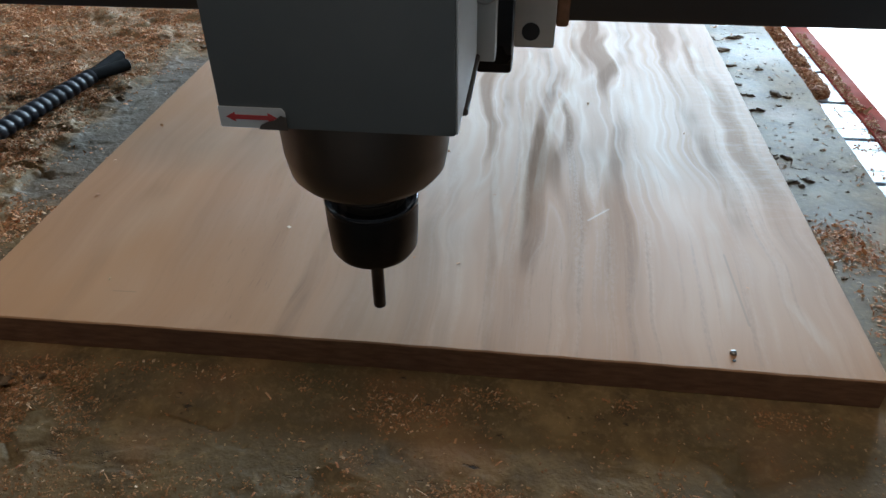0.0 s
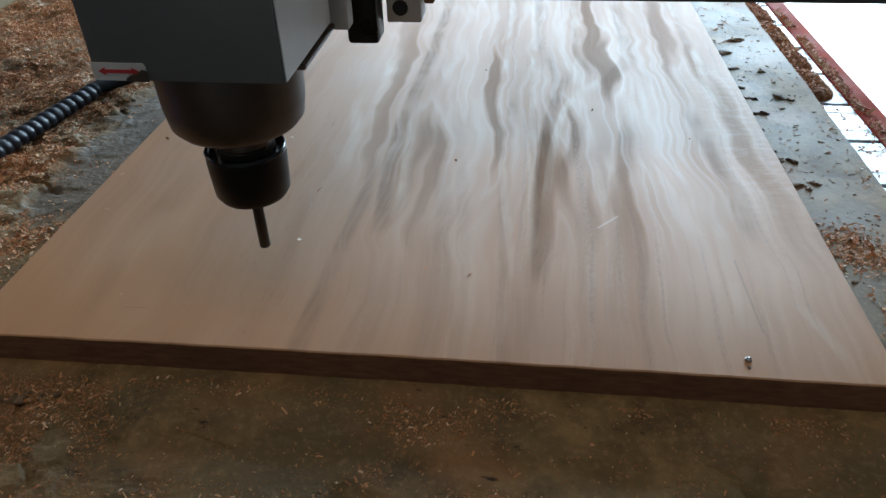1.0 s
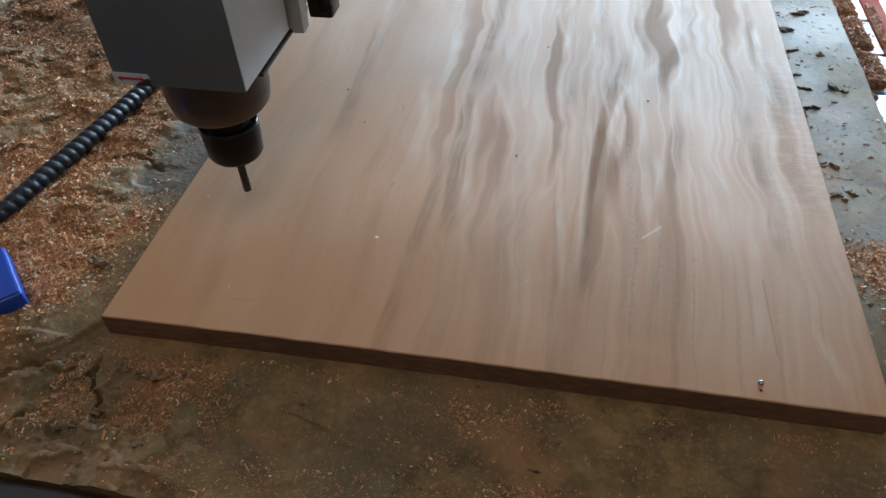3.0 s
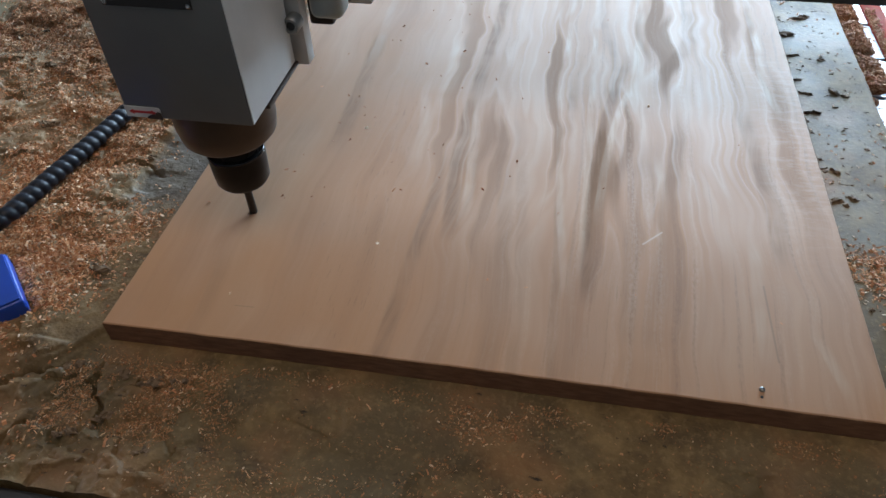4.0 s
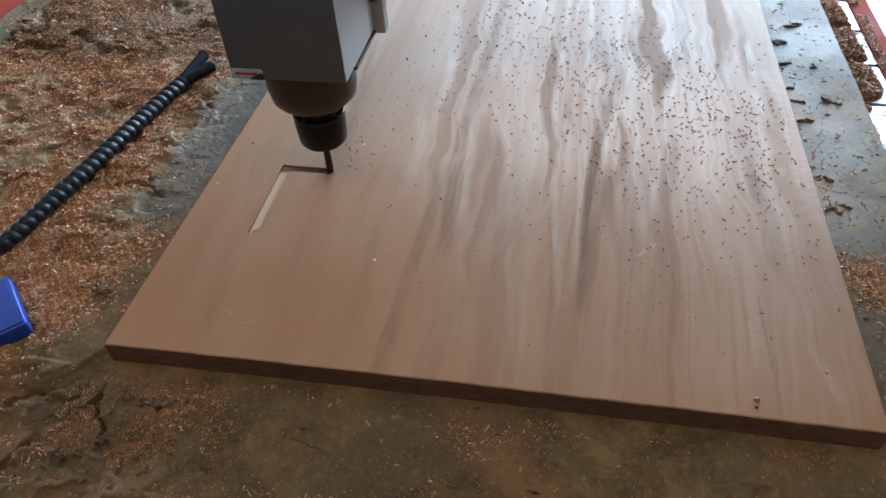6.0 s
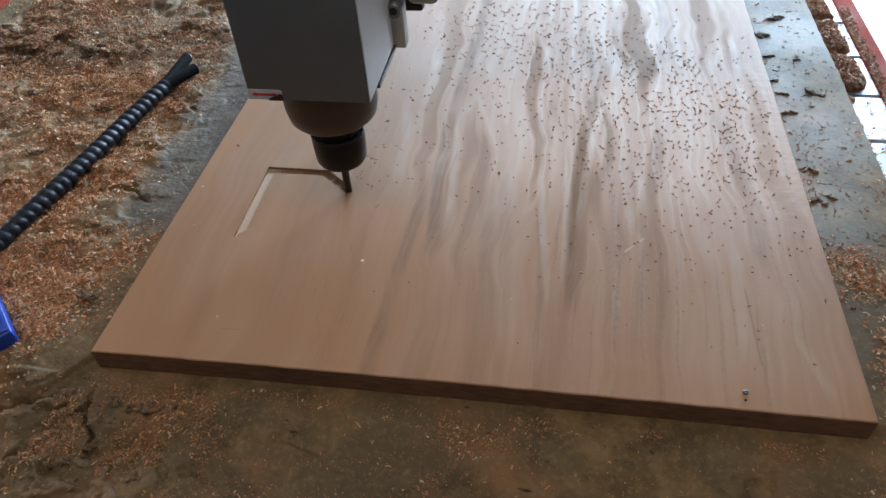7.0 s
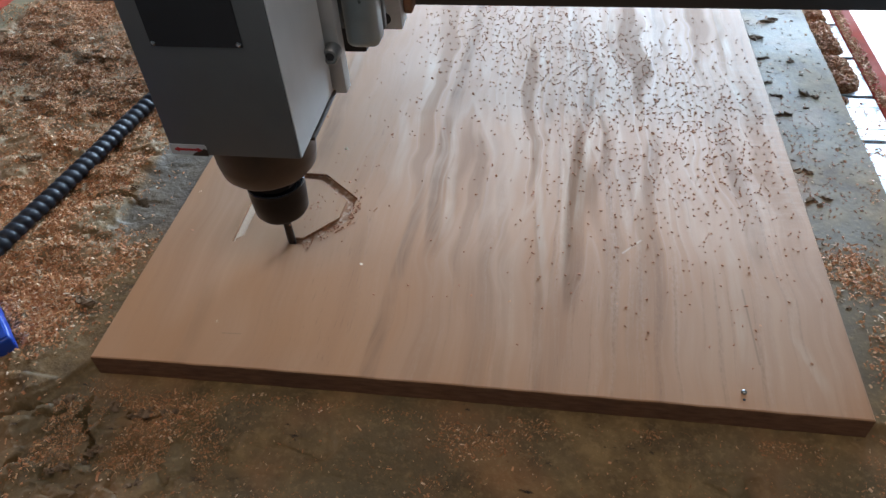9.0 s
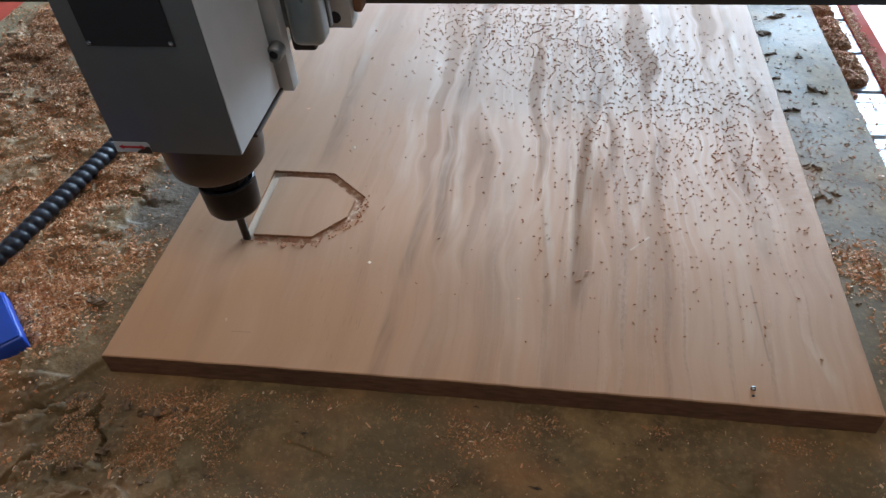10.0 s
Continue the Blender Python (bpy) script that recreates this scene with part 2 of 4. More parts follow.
def shaving_material(name, *stops):
    n = Nodes(name)
    r = n.put("ShaderNodeNewGeometry").outputs["Random Per Island"]
    col = n.ramp(r, *stops)
    f = n.noise(n.pos(), 500, 2)
    col = n.mix(n.grey(f, (0.35, 0.25), (0.6, 0.0)), col, (0.16, 0.085, 0.045))
    return n.finish(col, 0.7, None, spec=0.2)


def spoilboard_material():
    """Worn fibreboard: brown and grey stains, rubbed smooth, with torn cracks."""
    n = Nodes("worn_fibreboard")
    p = n.pos()
    big = n.noise(p, 5.5, 4, 0.6)
    mid = n.noise(p, 26, 4, 0.65)
    fin = n.noise(p, 240, 3, 0.6)
    col = n.ramp(mid, (0.32, (0.066, 0.039, 0.013)), (0.5, (0.160, 0.100, 0.036)), (0.68, (0.260, 0.165, 0.063)))
    col = n.mix(n.grey(big, (0.46, 0.0), (0.60, 0.75)), col, (0.115, 0.083, 0.036))
    col = n.mix(n.grey(n.noise(n.stretch(p, (1, 1, 1), (4, 2, 0)), 11, 3), (0.5, 0.0), (0.68, 0.6)), col, (0.30, 0.145, 0.055))
    col = n.mix(n.grey(fin, (0.52, 0.0), (0.72, 0.4)), col, (0.36, 0.235, 0.105))
    # pits and short tears
    tear = n.noise(n.stretch(p, (1.0, 2.2, 1.0)), 62, 4, 0.7)
    pit = n.math("MULTIPLY", n.grey(tear, (0.30, 1.0), (0.37, 0.0)), n.grey(n.noise(p, 9, 2), (0.45, 0.0), (0.58, 1.0)))
    pit = n.math("MULTIPLY", pit, n.grey(n.put("ShaderNodeSeparateXYZ", Vector=p).outputs[0], (0.58, 1.0), (0.62, 0.25)))
    col = n.mix(pit, col, (0.035, 0.022, 0.012))
    calm = n.grey(n.put("ShaderNodeSeparateXYZ", Vector=p).outputs[0], (0.56, 1.0), (0.62, 0.25))
    nrm = n.bump(n.math("MULTIPLY", mid, calm), 0.42, 0.006)
    nrm = n.bump(n.math("MULTIPLY", n.math("SUBTRACT", fin, n.math("MULTIPLY", pit, 2.0)), calm), 0.65, 0.0014, nrm)
    dust = n.math("MULTIPLY", n.grey(n.put("ShaderNodeSeparateXYZ", Vector=n.put("ShaderNodeVectorMath", i0=p, i1=(0.5, 0.5, 0.5)).outputs[0]).outputs[0], (0.36, 0.75), (0.49, 0.0)), n.grey(mid, (0.35, 0.3), (0.6, 1.0)))
    col = n.mix(dust, col, n.ramp(n.noise(p, 19, 3), (0.38, (0.39, 0.195, 0.088)), (0.60, (0.40, 0.30, 0.185))))
    # a strip beside the work rubbed bare and grey
    sp = n.put("ShaderNodeSeparateXYZ", Vector=p)
    wob = n.math("MULTIPLY_ADD", n.noise(p, 12, 4, 0.65), 0.10, -0.05)
    bx = n.math("DIVIDE", n.math("ADD", n.math("ABSOLUTE", n.math("ADD", sp.outputs[0], 0.028)), wob), 0.048)
    by = n.math("DIVIDE", n.math("ADD", n.math("ABSOLUTE", n.math("SUBTRACT", sp.outputs[1], 0.33)), wob), 0.20)
    bare = n.grey(n.math("MAXIMUM", bx, by), (0.75, 1.0), (1.0, 0.0))
    col = n.mix(n.math("MULTIPLY", bare, 0.8), col, n.ramp(mid, (0.3, (0.115, 0.098, 0.076)), (0.7, (0.175, 0.150, 0.118))))
    rough = n.math("ADD", n.grey(big, (0.4, 0.74), (0.62, 0.62)), n.math("SUBTRACT", n.math("MULTIPLY_ADD", calm, 0.06, -0.06), n.math("MULTIPLY", bare, 0.04)))
    return n.finish(col, rough, nrm, spec=0.42)


def plain(name, color, rough, metal=0.0, vary=0.15, scale=40.0, bump=0.0, spec=0.5):
    n = Nodes(name)
    f = n.noise(n.obj(), scale, 4, 0.6)
    dark = tuple(v * (1 - vary) for v in color)
    lite = tuple(min(1.0, v * (1 + vary)) for v in color)
    col = n.ramp(f, (0.3, dark), (0.7, lite))
    r = n.grey(n.noise(n.obj(), scale * 0.4, 3), (0.3, rough * 0.8), (0.7, min(1.0, rough * 1.2)))
    return n.finish(col, r, n.bump(f, bump, 0.001) if bump else None, metal, spec)


M_CUT = cut_wood_material()
M_EDGE = edge_wood_material()
M_SPOIL = spoilboard_material()
M_FLAKE = shaving_material("dry_shavings", (0.0, (0.37, 0.140, 0.056)), (0.35, (0.57, 0.245, 0.105)), (0.68, (0.68, 0.350, 0.165)), (0.88, (0.76, 0.50, 0.285)), (1.0, (0.86, 0.70, 0.50)))
M_RED_FLAKE = shaving_material("red_shavings", (0.0, (0.42, 0.150, 0.062)), (0.5, (0.62, 0.27, 0.12)), (1.0, (0.80, 0.50, 0.28)))
M_DUST = shaving_material("dark_dust", (0.0, (0.25, 0.115, 0.045)), (0.5, (0.40, 0.195, 0.080)), (0.9, (0.50, 0.28, 0.13)), (1.0, (0.70, 0.52, 0.32)))
M_HEAP = plain("packed_shavings", (0.44, 0.185, 0.085), 0.85, vary=0.5, scale=260, bump=0.8, spec=0.15)
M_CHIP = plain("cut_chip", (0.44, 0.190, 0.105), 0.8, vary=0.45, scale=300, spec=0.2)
M_CLUMP = plain("caked_dust", (0.17, 0.112, 0.066), 0.85, vary=0.5, scale=220, bump=0.6, spec=0.2)
# scorched groove walls, with the shade inside the groove put into the colour
M_GROOVE_WALL = plain("shaded_scorched_wall", (0.36, 0.19, 0.105), 0.8, vary=0.35, scale=260, bump=0.3, spec=0.2)
# the shade on the housing's front is put into this dark grey
M_BODY = plain("shaded_grey_aluminium", (0.108, 0.114, 0.111), 0.42, vary=0.06, scale=25, bump=0.05)
M_SIDE = plain("brushed_aluminium", (0.62, 0.62, 0.62), 0.4, 0.75, vary=0.06, scale=60)
# daylight on the housing's right side, put into a pale colour
M_LIT_SIDE = plain("lit_grey_aluminium", (0.58, 0.585, 0.57), 0.5, 0.0, vary=0.05, scale=20)
M_PLATE = plain("grey_cast_aluminium", (0.46, 0.46, 0.44), 0.45, 0.1, vary=0.08, scale=40)
M_BLOCK = plain("blue_grey_steel", (0.24, 0.29, 0.305), 0.34, 0.6, vary=0.1, scale=50)
M_RING = plain("oily_bronze_flange", (0.052, 0.034, 0.023), 0.38, 0.2, vary=0.25, scale=30)
M_STEEL = plain("polished_steel", (0.36, 0.355, 0.35), 0.24, 1.0, vary=0.1)
M_SHAFT = plain("oily_steel", (0.10, 0.075, 0.06), 0.28, 0.6, vary=0.2)
M_NUT = plain("blackened_steel", (0.009, 0.008, 0.008), 0.34, 0.1, vary=0.3, scale=80, spec=0.2)
M_RIM = plain("glossy_black_steel", (0.03, 0.03, 0.032), 0.2, 0.7, vary=0.2)
M_BOLT = plain("dull_steel", (0.23, 0.235, 0.23), 0.36, 0.7, vary=0.15, scale=80)
M_BIT = plain("dark_carbide", (0.03, 0.024, 0.022), 0.35, 0.3, vary=0.3, scale=200)
M_BLACK = plain("black_plate", (0.006, 0.006, 0.007), 0.5, vary=0.2)
M_BEAM = plain("black_beam_paint", (0.012, 0.011, 0.011), 0.5, vary=0.3, scale=12)
M_RUST = plain("rusty_steel", (0.20, 0.095, 0.05), 0.7, 0.2, vary=0.4, scale=60)
M_LABEL = plain("white_label", (0.55, 0.55, 0.54), 0.5, vary=0.08)
M_RED = plain("red_print", (0.45, 0.03, 0.03), 0.5, vary=0.15)
M_RAIL = plain("red_frame_paint", (0.40, 0.060, 0.034), 0.8, vary=0.25, scale=30, bump=0.1, spec=0.15)
M_SLAT = plain("aluminium_profile", (0.62, 0.64, 0.66), 0.5, 0.6, vary=0.1, scale=50)
M_DARK = plain("dark_gap", (0.03, 0.025, 0.022), 0.7, vary=0.3)
M_RUBBER = plain("black_conduit", (0.010, 0.012, 0.018), 0.46, vary=0.3, scale=90, spec=0.35)
M_STUB = plain("matt_black_rubber", (0.006, 0.006, 0.0065), 0.95, vary=0.3, scale=90, spec=0.08)
M_BLUE = plain("blue_plastic", (0.008, 0.062, 0.40), 0.35, vary=0.12, scale=30, bump=0.05)
M_PALE = plain("pale_sticker", (0.35, 0.5, 0.42), 0.5, vary=0.2)
M_FLOOR = plain("pale_concrete", (0.56, 0.55, 0.53), 0.7, vary=0.12, scale=2.5, bump=0.1)
# walls and roof darkened to cut the light they bounce
M_WALL = plain("dark_unseen_wall", (0.09, 0.085, 0.08), 0.85, vary=0.1, scale=3)
M_CEIL = plain("dark_unseen_roof", (0.07, 0.07, 0.07), 0.7, vary=0.1, scale=3)
M_TAN = plain("dusty_olive_board", (0.27, 0.225, 0.135), 0.8, vary=0.3, scale=18, bump=0.2, spec=0.2)


# ---- mesh helpers ----
def part(name, bm, material, parent=None, label="", smooth=None):
    me = bpy.data.meshes.new(name)
    bm.normal_update()
    bm.to_mesh(me)
    bm.free()
    for m in material if isinstance(material, (list, tuple)) else [material]:
        me.materials.append(m)
    if smooth is not None:
        me.shade_smooth()
        me.set_sharp_from_angle(angle=radians(smooth))
    ob = new(name, me)
    if parent:
        ob.parent = parent
    if label:
        tagged(ob, label)
    return ob


def box(x0, x1, y0, y1, z0, z1, bevel=0.0, seg=2, bm=None):
    own = bmesh.new()
    bmesh.ops.create_cube(own, size=1.0)
    for v in own.verts:
        v.co = Vector(((x0 + x1) / 2 + v.co.x * (x1 - x0), (y0 + y1) / 2 + v.co.y * (y1 - y0), (z0 + z1) / 2 + v.co.z * (z1 - z0)))
    if bevel:
        bmesh.ops.bevel(own, geom=own.edges[:], offset=bevel, segments=seg, affect="EDGES", profile=0.5)
    return own


def lathe(profile, n=48, cap=True):
    """A turned solid from (radius, z) rows, upwards."""
    bm = bmesh.new()
    rings = [[bm.verts.new((r * math.cos(2 * math.pi * i / n), r * math.sin(2 * math.pi * i / n), z)) for i in range(n)] for r, z in profile]
    for a, b in zip(rings, rings[1:]):
        for i in range(n):
            bm.faces.new((a[i], a[(i + 1) % n], b[(i + 1) % n], b[i]))
    if cap:
        bm.faces.new(rings[0][::-1])
        bm.faces.new(rings[-1])
    return bm


def turned(bm, m):
    bmesh.ops.transform(bm, matrix=m, verts=bm.verts)
    return bm


def prism(points, z0, z1):
    bm = bmesh.new()
    a = [bm.verts.new((x, y, z0)) for x, y in points]
    b = [bm.verts.new((x, y, z1)) for x, y in points]
    bm.faces.new(a[::-1])
    bm.faces.new(b)
    k = len(a)
    for i in range(k):
        bm.faces.new((a[i], a[(i + 1) % k], b[(i + 1) % k], b[i]))
    return bm


def lattice(x, y, seed):
    """Smooth value noise, 0 to 1, for arrays."""
    xi, yi = np.floor(x).astype(int), np.floor(y).astype(int)
    fx, fy = x - xi, y - yi
    fx, fy = fx * fx * (3 - 2 * fx), fy * fy * (3 - 2 * fy)

    def h(i, j):
        v = np.sin(i * 127.1 + j * 311.7 + seed * 74.7) * 43758.5453
        return v - np.floor(v)

    a, b, c, d = h(xi, yi), h(xi + 1, yi), h(xi, yi + 1), h(xi + 1, yi + 1)
    return (a * (1 - fx) + b * fx) * (1 - fy) + (c * (1 - fx) + d * fx) * fy


def fbm(x, y, freq, seed, octaves=4):
    total, amp, norm = 0.0, 1.0, 0.0
    for o in range(octaves):
        total = total + amp * lattice(x * freq * 2**o + 17.3 * o, y * freq * 2**o - 9.1 * o, seed + o)
        norm += amp
        amp *= 0.5
    return total / norm


def ease(v, lo, hi):
    u = np.clip((v - lo) / (hi - lo), 0, 1)
    return u * u * (3 - 2 * u)


# ---- the workshop ----
FLOOR_Z = -0.85
X0, X1, Y0, Y1, TOP = -3.2, 4.6, -3.0, 4.0, 2.6
GATE = (-1.14, 2.68, 2.05)  # from x, to x, height of the lintel

tagged(part("floor", box(-40, 40, -40, 60, FLOOR_Z - 0.2, FLOOR_Z), M_FLOOR), "pale dusty concrete workshop floor running out into daylight", "floor", kind="structure")
# unseen walls and roof enclose the bed and hold off the open sky
tagged(part("wall_south", box(X0 - 0.2, X1 + 0.2, Y0 - 0.2, Y0, FLOOR_Z, TOP), M_WALL), "unseen dark workshop wall behind the machine", "wall", kind="structure")
tagged(part("wall_east", box(X1, X1 + 0.2, Y0, Y1, FLOOR_Z, TOP), M_WALL), "unseen dark workshop side wall", "wall", kind="structure")
wall_bm = box(X0 - 0.2, GATE[0], Y1, Y1 + 0.2, FLOOR_Z, TOP)
for lims in ((GATE[1], X1 + 0.2, FLOOR_Z, TOP), (GATE[0], GATE[1], GATE[2], TOP)):
    extra = box(lims[0], lims[1], Y1, Y1 + 0.2, lims[2], lims[3])
    me_tmp = bpy.data.meshes.new("tmp")
    extra.to_mesh(me_tmp)
    extra.free()
    wall_bm.from_mesh(me_tmp)
    bpy.data.meshes.remove(me_tmp)
tagged(part("wall_north", wall_bm, M_WALL), "unseen dark wall with a wide open gate to daylight", "wall", kind="structure")
def joined(boxes):
    bm = bmesh.new()
    for lims in boxes:
        one = box(*lims)
        tmp = bpy.data.meshes.new("tmp")
        one.to_mesh(tmp)
        one.free()
        bm.from_mesh(tmp)
        bpy.data.meshes.remove(tmp)
    return bm


# side wall out of view, left open where the added fill lamp hangs
side_wall = joined([
    (X0 - 0.2, X0, Y0, 0.28, FLOOR_Z, TOP), (X0 - 0.2, X0, 2.12, Y1, FLOOR_Z, TOP),
    (X0 - 0.2, X0, 0.28, 2.12, FLOOR_Z, 0.38), (X0 - 0.2, X0, 0.28, 2.12, 1.82, TOP),
])
tagged(part("wall_west", side_wall, M_WALL), "unseen dark side wall with an opening for the added fill lamp", "wall", kind="structure")
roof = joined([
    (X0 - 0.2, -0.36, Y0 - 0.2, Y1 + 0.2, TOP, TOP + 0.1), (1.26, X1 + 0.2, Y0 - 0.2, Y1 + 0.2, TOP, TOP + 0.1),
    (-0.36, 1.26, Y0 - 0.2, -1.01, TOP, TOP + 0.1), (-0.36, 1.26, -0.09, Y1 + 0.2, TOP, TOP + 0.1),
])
tagged(part("ceiling", roof, M_CEIL), "unseen dark roof with an opening for the overhead lamp", "ceiling", kind="structure")

# ---- the machine's bed ----
T = 0.0165  # the board's top
SINK = 0.0058  # how deep it is bedded
SX0, SX1, SY0, SY1 = -0.452, 0.690, -0.134, 1.30


# cracks in the caked crust
CRACKS = [
    [(-0.060, -0.062), (-0.050, -0.047), (-0.039, -0.044), (-0.027, -0.038), (-0.018, -0.027), (-0.006, -0.022)],
    [(0.005, -0.026), (0.008, -0.035), (0.005, -0.045), (0.014, -0.055), (0.029, -0.066), (0.026, -0.080)],
    [(-0.036, -0.111), (-0.031, -0.100), (-0.026, -0.089)],
    [(-0.030, -0.050), (-0.010, -0.046)],
    [(-0.120, 0.207), (-0.099, 0.212), (-0.077, 0.214), (-0.051, 0.199)],
    [(-0.136, 0.136), (-0.114, 0.145), (-0.084, 0.153)],
    [(0.045, -0.040), (0.060, -0.043), (0.072, -0.036)],
]


def crack_depth(x, y):
    best = np.full(np.shape(x), 1.0)
    jx, jy = 0.010 * (fbm(x, y, 110, 61, 3) - 0.5), 0.010 * (fbm(x, y, 110, 67, 3) - 0.5)
    near = (x < 0.12) & (y < 0.3) & (x > -0.2)
    px, py = (x + jx)[near], (y + jy)[near]
    if px.size == 0:
        return best * 0.0
    d = np.full(px.shape, 1.0)
    for line in CRACKS:
        for (ax, ay), (bx, by) in zip(line, line[1:]):
            ex, ey = bx - ax, by - ay
            k = np.clip(((px - ax) * ex + (py - ay) * ey) / (ex * ex + ey * ey), 0, 1)
            d = np.minimum(d, np.hypot(px - ax - k * ex, py - ay - k * ey))
    best[near] = d
    return -0.0075 * (1 - ease(best, 0.0008, 0.0026))


def table_height(x, y):
    """Relief of the worn spoilboard: rubbed, torn and heaped with dust away from the work."""
    under = ease(np.maximum(np.maximum(-x - 0.012, x - 0.612), np.maximum(-y - 0.018, y - 1.26)), 0.0, 0.03)
    worn = -0.0022 * fbm(x, y, 9, 3) - 0.0012 * ease(fbm(x, y, 60, 41), 0.45, 0.6) * ease(0.56 - x, 0.0, 0.05)
    torn = -0.0045 * ease(fbm(x, y, 21, 11), 0.55, 0.62) * ease(fbm(x, y, 5, 31), 0.40, 0.55) * ease(0.56 - x, 0.0, 0.05)
    heap = 0.004 * ease(-x, 0.08, 0.35) * ease(fbm(x, y, 14, 5), 0.35, 0.75) * ease(y, 0.0, 0.25)
    heap = heap + 0.005 * ease(-x, 0.02, 0.10) * ease(fbm(x, y, 24, 8), 0.5, 0.72)
    heap = heap + 0.004 * ease(0.12 - x, 0.0, 0.08) * ease(-y, 0.03, 0.06) * ease(fbm(x, y, 26, 15), 0.5, 0.7)
    # a crust of caked dust with broken edges over the left and the front corner
    where = np.maximum(ease(-x, 0.02, 0.10), ease(0.13 - x, 0.0, 0.04) * ease(-y, 0.012, 0.02))
    crust = 0.0034 * ease(fbm(x, y, 15, 51), 0.455, 0.475) * where + 0.0022 * ease(fbm(x, y, 27, 57), 0.54, 0.56) * where
    bare = 1 - ease(0.075 + x + 0.04 * (fbm(x, y, 18, 71) - 0.5), 0.0, 0.022) * ease(y, 0.14, 0.15) * (1 - ease(y, 0.50, 0.56))
    crust = crust + 0.0016 * ease(fbm(x, y, 62, 91), 0.50, 0.53) * where * ease(0.02 - y, 0.0, 0.03)
    crust = crust * (1 - 0.75 * ease(y, 0.30, 0.45))
    # the bed lies lower under the board and in front of it
    sunk = ease(0.010 - 0.05 * ease(-x, 0.0, 0.05) - y, 0.0, 0.008)
    bedded = ease(x, -0.004, 0.0) * ease(0.604 - x, 0.0, 0.004) * ease(1.225 - y, 0.0, 0.004)
    return (worn + torn + (heap + crust) * bare + crack_depth(x, y) * where) * under - SINK * np.maximum(sunk, bedded)


def mesh_from(name, verts, faces, mats):
    me = bpy.data.meshes.new(name)
    me.from_pydata(verts, [], faces)
    for m in mats:
        me.materials.append(m)
    return me


cnc_bed = tagged(new("router_bed"), "red steel router bed with a worn brown fibreboard top", "machine bed")


def spoilboard():
    # finer at the front and by the caked corner than far off
    xs = np.concatenate([np.arange(SX0, -0.14, 0.0022), np.arange(-0.14, 0.14, 0.0012), np.arange(0.14, SX1 - 0.0005, 0.0022), [SX1]])
    ys = np.concatenate([np.arange(SY0, 0.02, 0.0012), np.arange(0.02, 0.60, 0.0021), np.arange(0.60, SY1 - 0.001, 0.0045), [SY1]])
    nx, ny = len(xs), len(ys)
    gx, gy = np.meshgrid(xs, ys)
    rag = 0.0025 * (fbm(gx, gy, 40, 21) - 0.5)
    edge_x = gx + rag * ((gx > SX1 - 1e-6) | (gx < SX0 + 1e-6))
    edge_y = gy + rag * (gy < SY0 + 1e-6)
    gz = table_height(gx, gy)
    verts = np.stack([edge_x, edge_y, gz], -1).reshape(-1, 3)
    i = np.arange(ny * nx).reshape(ny, nx)
    faces = np.stack([i[:-1, :-1], i[:-1, 1:], i[1:, 1:], i[1:, :-1]], -1).reshape(-1, 4)
    rim = np.concatenate([i[0, :], i[1:, -1], i[-1, -2::-1], i[-2:0:-1, 0]])
    low = verts[rim].copy()
    low[:, 2] = -0.018
    base = len(verts)
    k = np.arange(len(rim))
    side = np.stack([rim, base + k, base + (k + 1) % len(rim), np.roll(rim, -1)], -1)
    me = mesh_from("spoilboard", np.concatenate([verts, low]).tolist(), np.concatenate([faces, side]).tolist(), [M_SPOIL])
    me.shade_smooth()
    me.set_sharp_from_angle(angle=radians(50))
    ob = new("spoilboard", me)
    ob.parent = cnc_bed
    tagged(ob, "worn brown fibreboard top, torn and stained")


spoilboard()
# aluminium profiles across the bed, each with two grooves
SLAT = 0.0910
for i in range(1, 17):
    y0 = -0.155 + i * SLAT
    bm = bmesh.new()
    prof = [(0.0015, -0.040), (0.0855, -0.040), (0.0855, -0.0185)]
    for c in (0.066, 0.022):
        prof += [(c + 0.0012, -0.0185), (c + 0.0012, -0.0188), (c - 0.0012, -0.0188), (c - 0.0012, -0.0185)]
    prof += [(0.0015, -0.0185)]
    a = [bm.verts.new((-0.507, y0 + u, w)) for u, w in prof]
    b = [bm.verts.new((0.7378, y0 + u, w)) for u, w in prof]
    for j in range(len(a)):
        k = (j + 1) % len(a)
        bm.faces.new((a[j], b[j], b[k], a[k]))
    bm.faces.new(a)
    bm.faces.new(b[::-1])
    part("slat", bm, M_SLAT, cnc_bed)
# black block that stands in for the shade below the bed's front edge
part("front_shade", box(-0.50, 0.732, -0.300, -0.1365, -0.20, -0.0075, 0.003, 2), M_BEAM, cnc_bed, "added black block for the dark in front of the bed")
# near-black block whose colour puts shade into the gaps between the slats
part("gap_shade", box(-0.50, 0.735, -0.12, 1.36, -0.11, -0.0415), M_DARK, cnc_bed)
part("side_board", box(-0.5065, -0.4545, -0.13, 1.34, -0.0182, -0.006, 0.001, 1), M_TAN, cnc_bed, "dusty olive side board")
for x0, x1, top in ((-0.610, -0.5075, -0.012), (0.7385, 0.7655, -0.0165)):
    part("side_rail", box(x0, x1, -0.25, 1.6, -0.12, top, 0.0025), M_RAIL, cnc_bed, "red painted steel side rail")
for x in (-0.522, 0.757):
    for y in (-0.18, 1.5):
        part("leg", box(x - 0.03, x + 0.03, y - 0.03, y + 0.03, FLOOR_Z, -0.121, 0.004), M_RAIL, cnc_bed)

# ---- the board with its cut ----
DEPTH, HALF = 0.0032, 0.0040
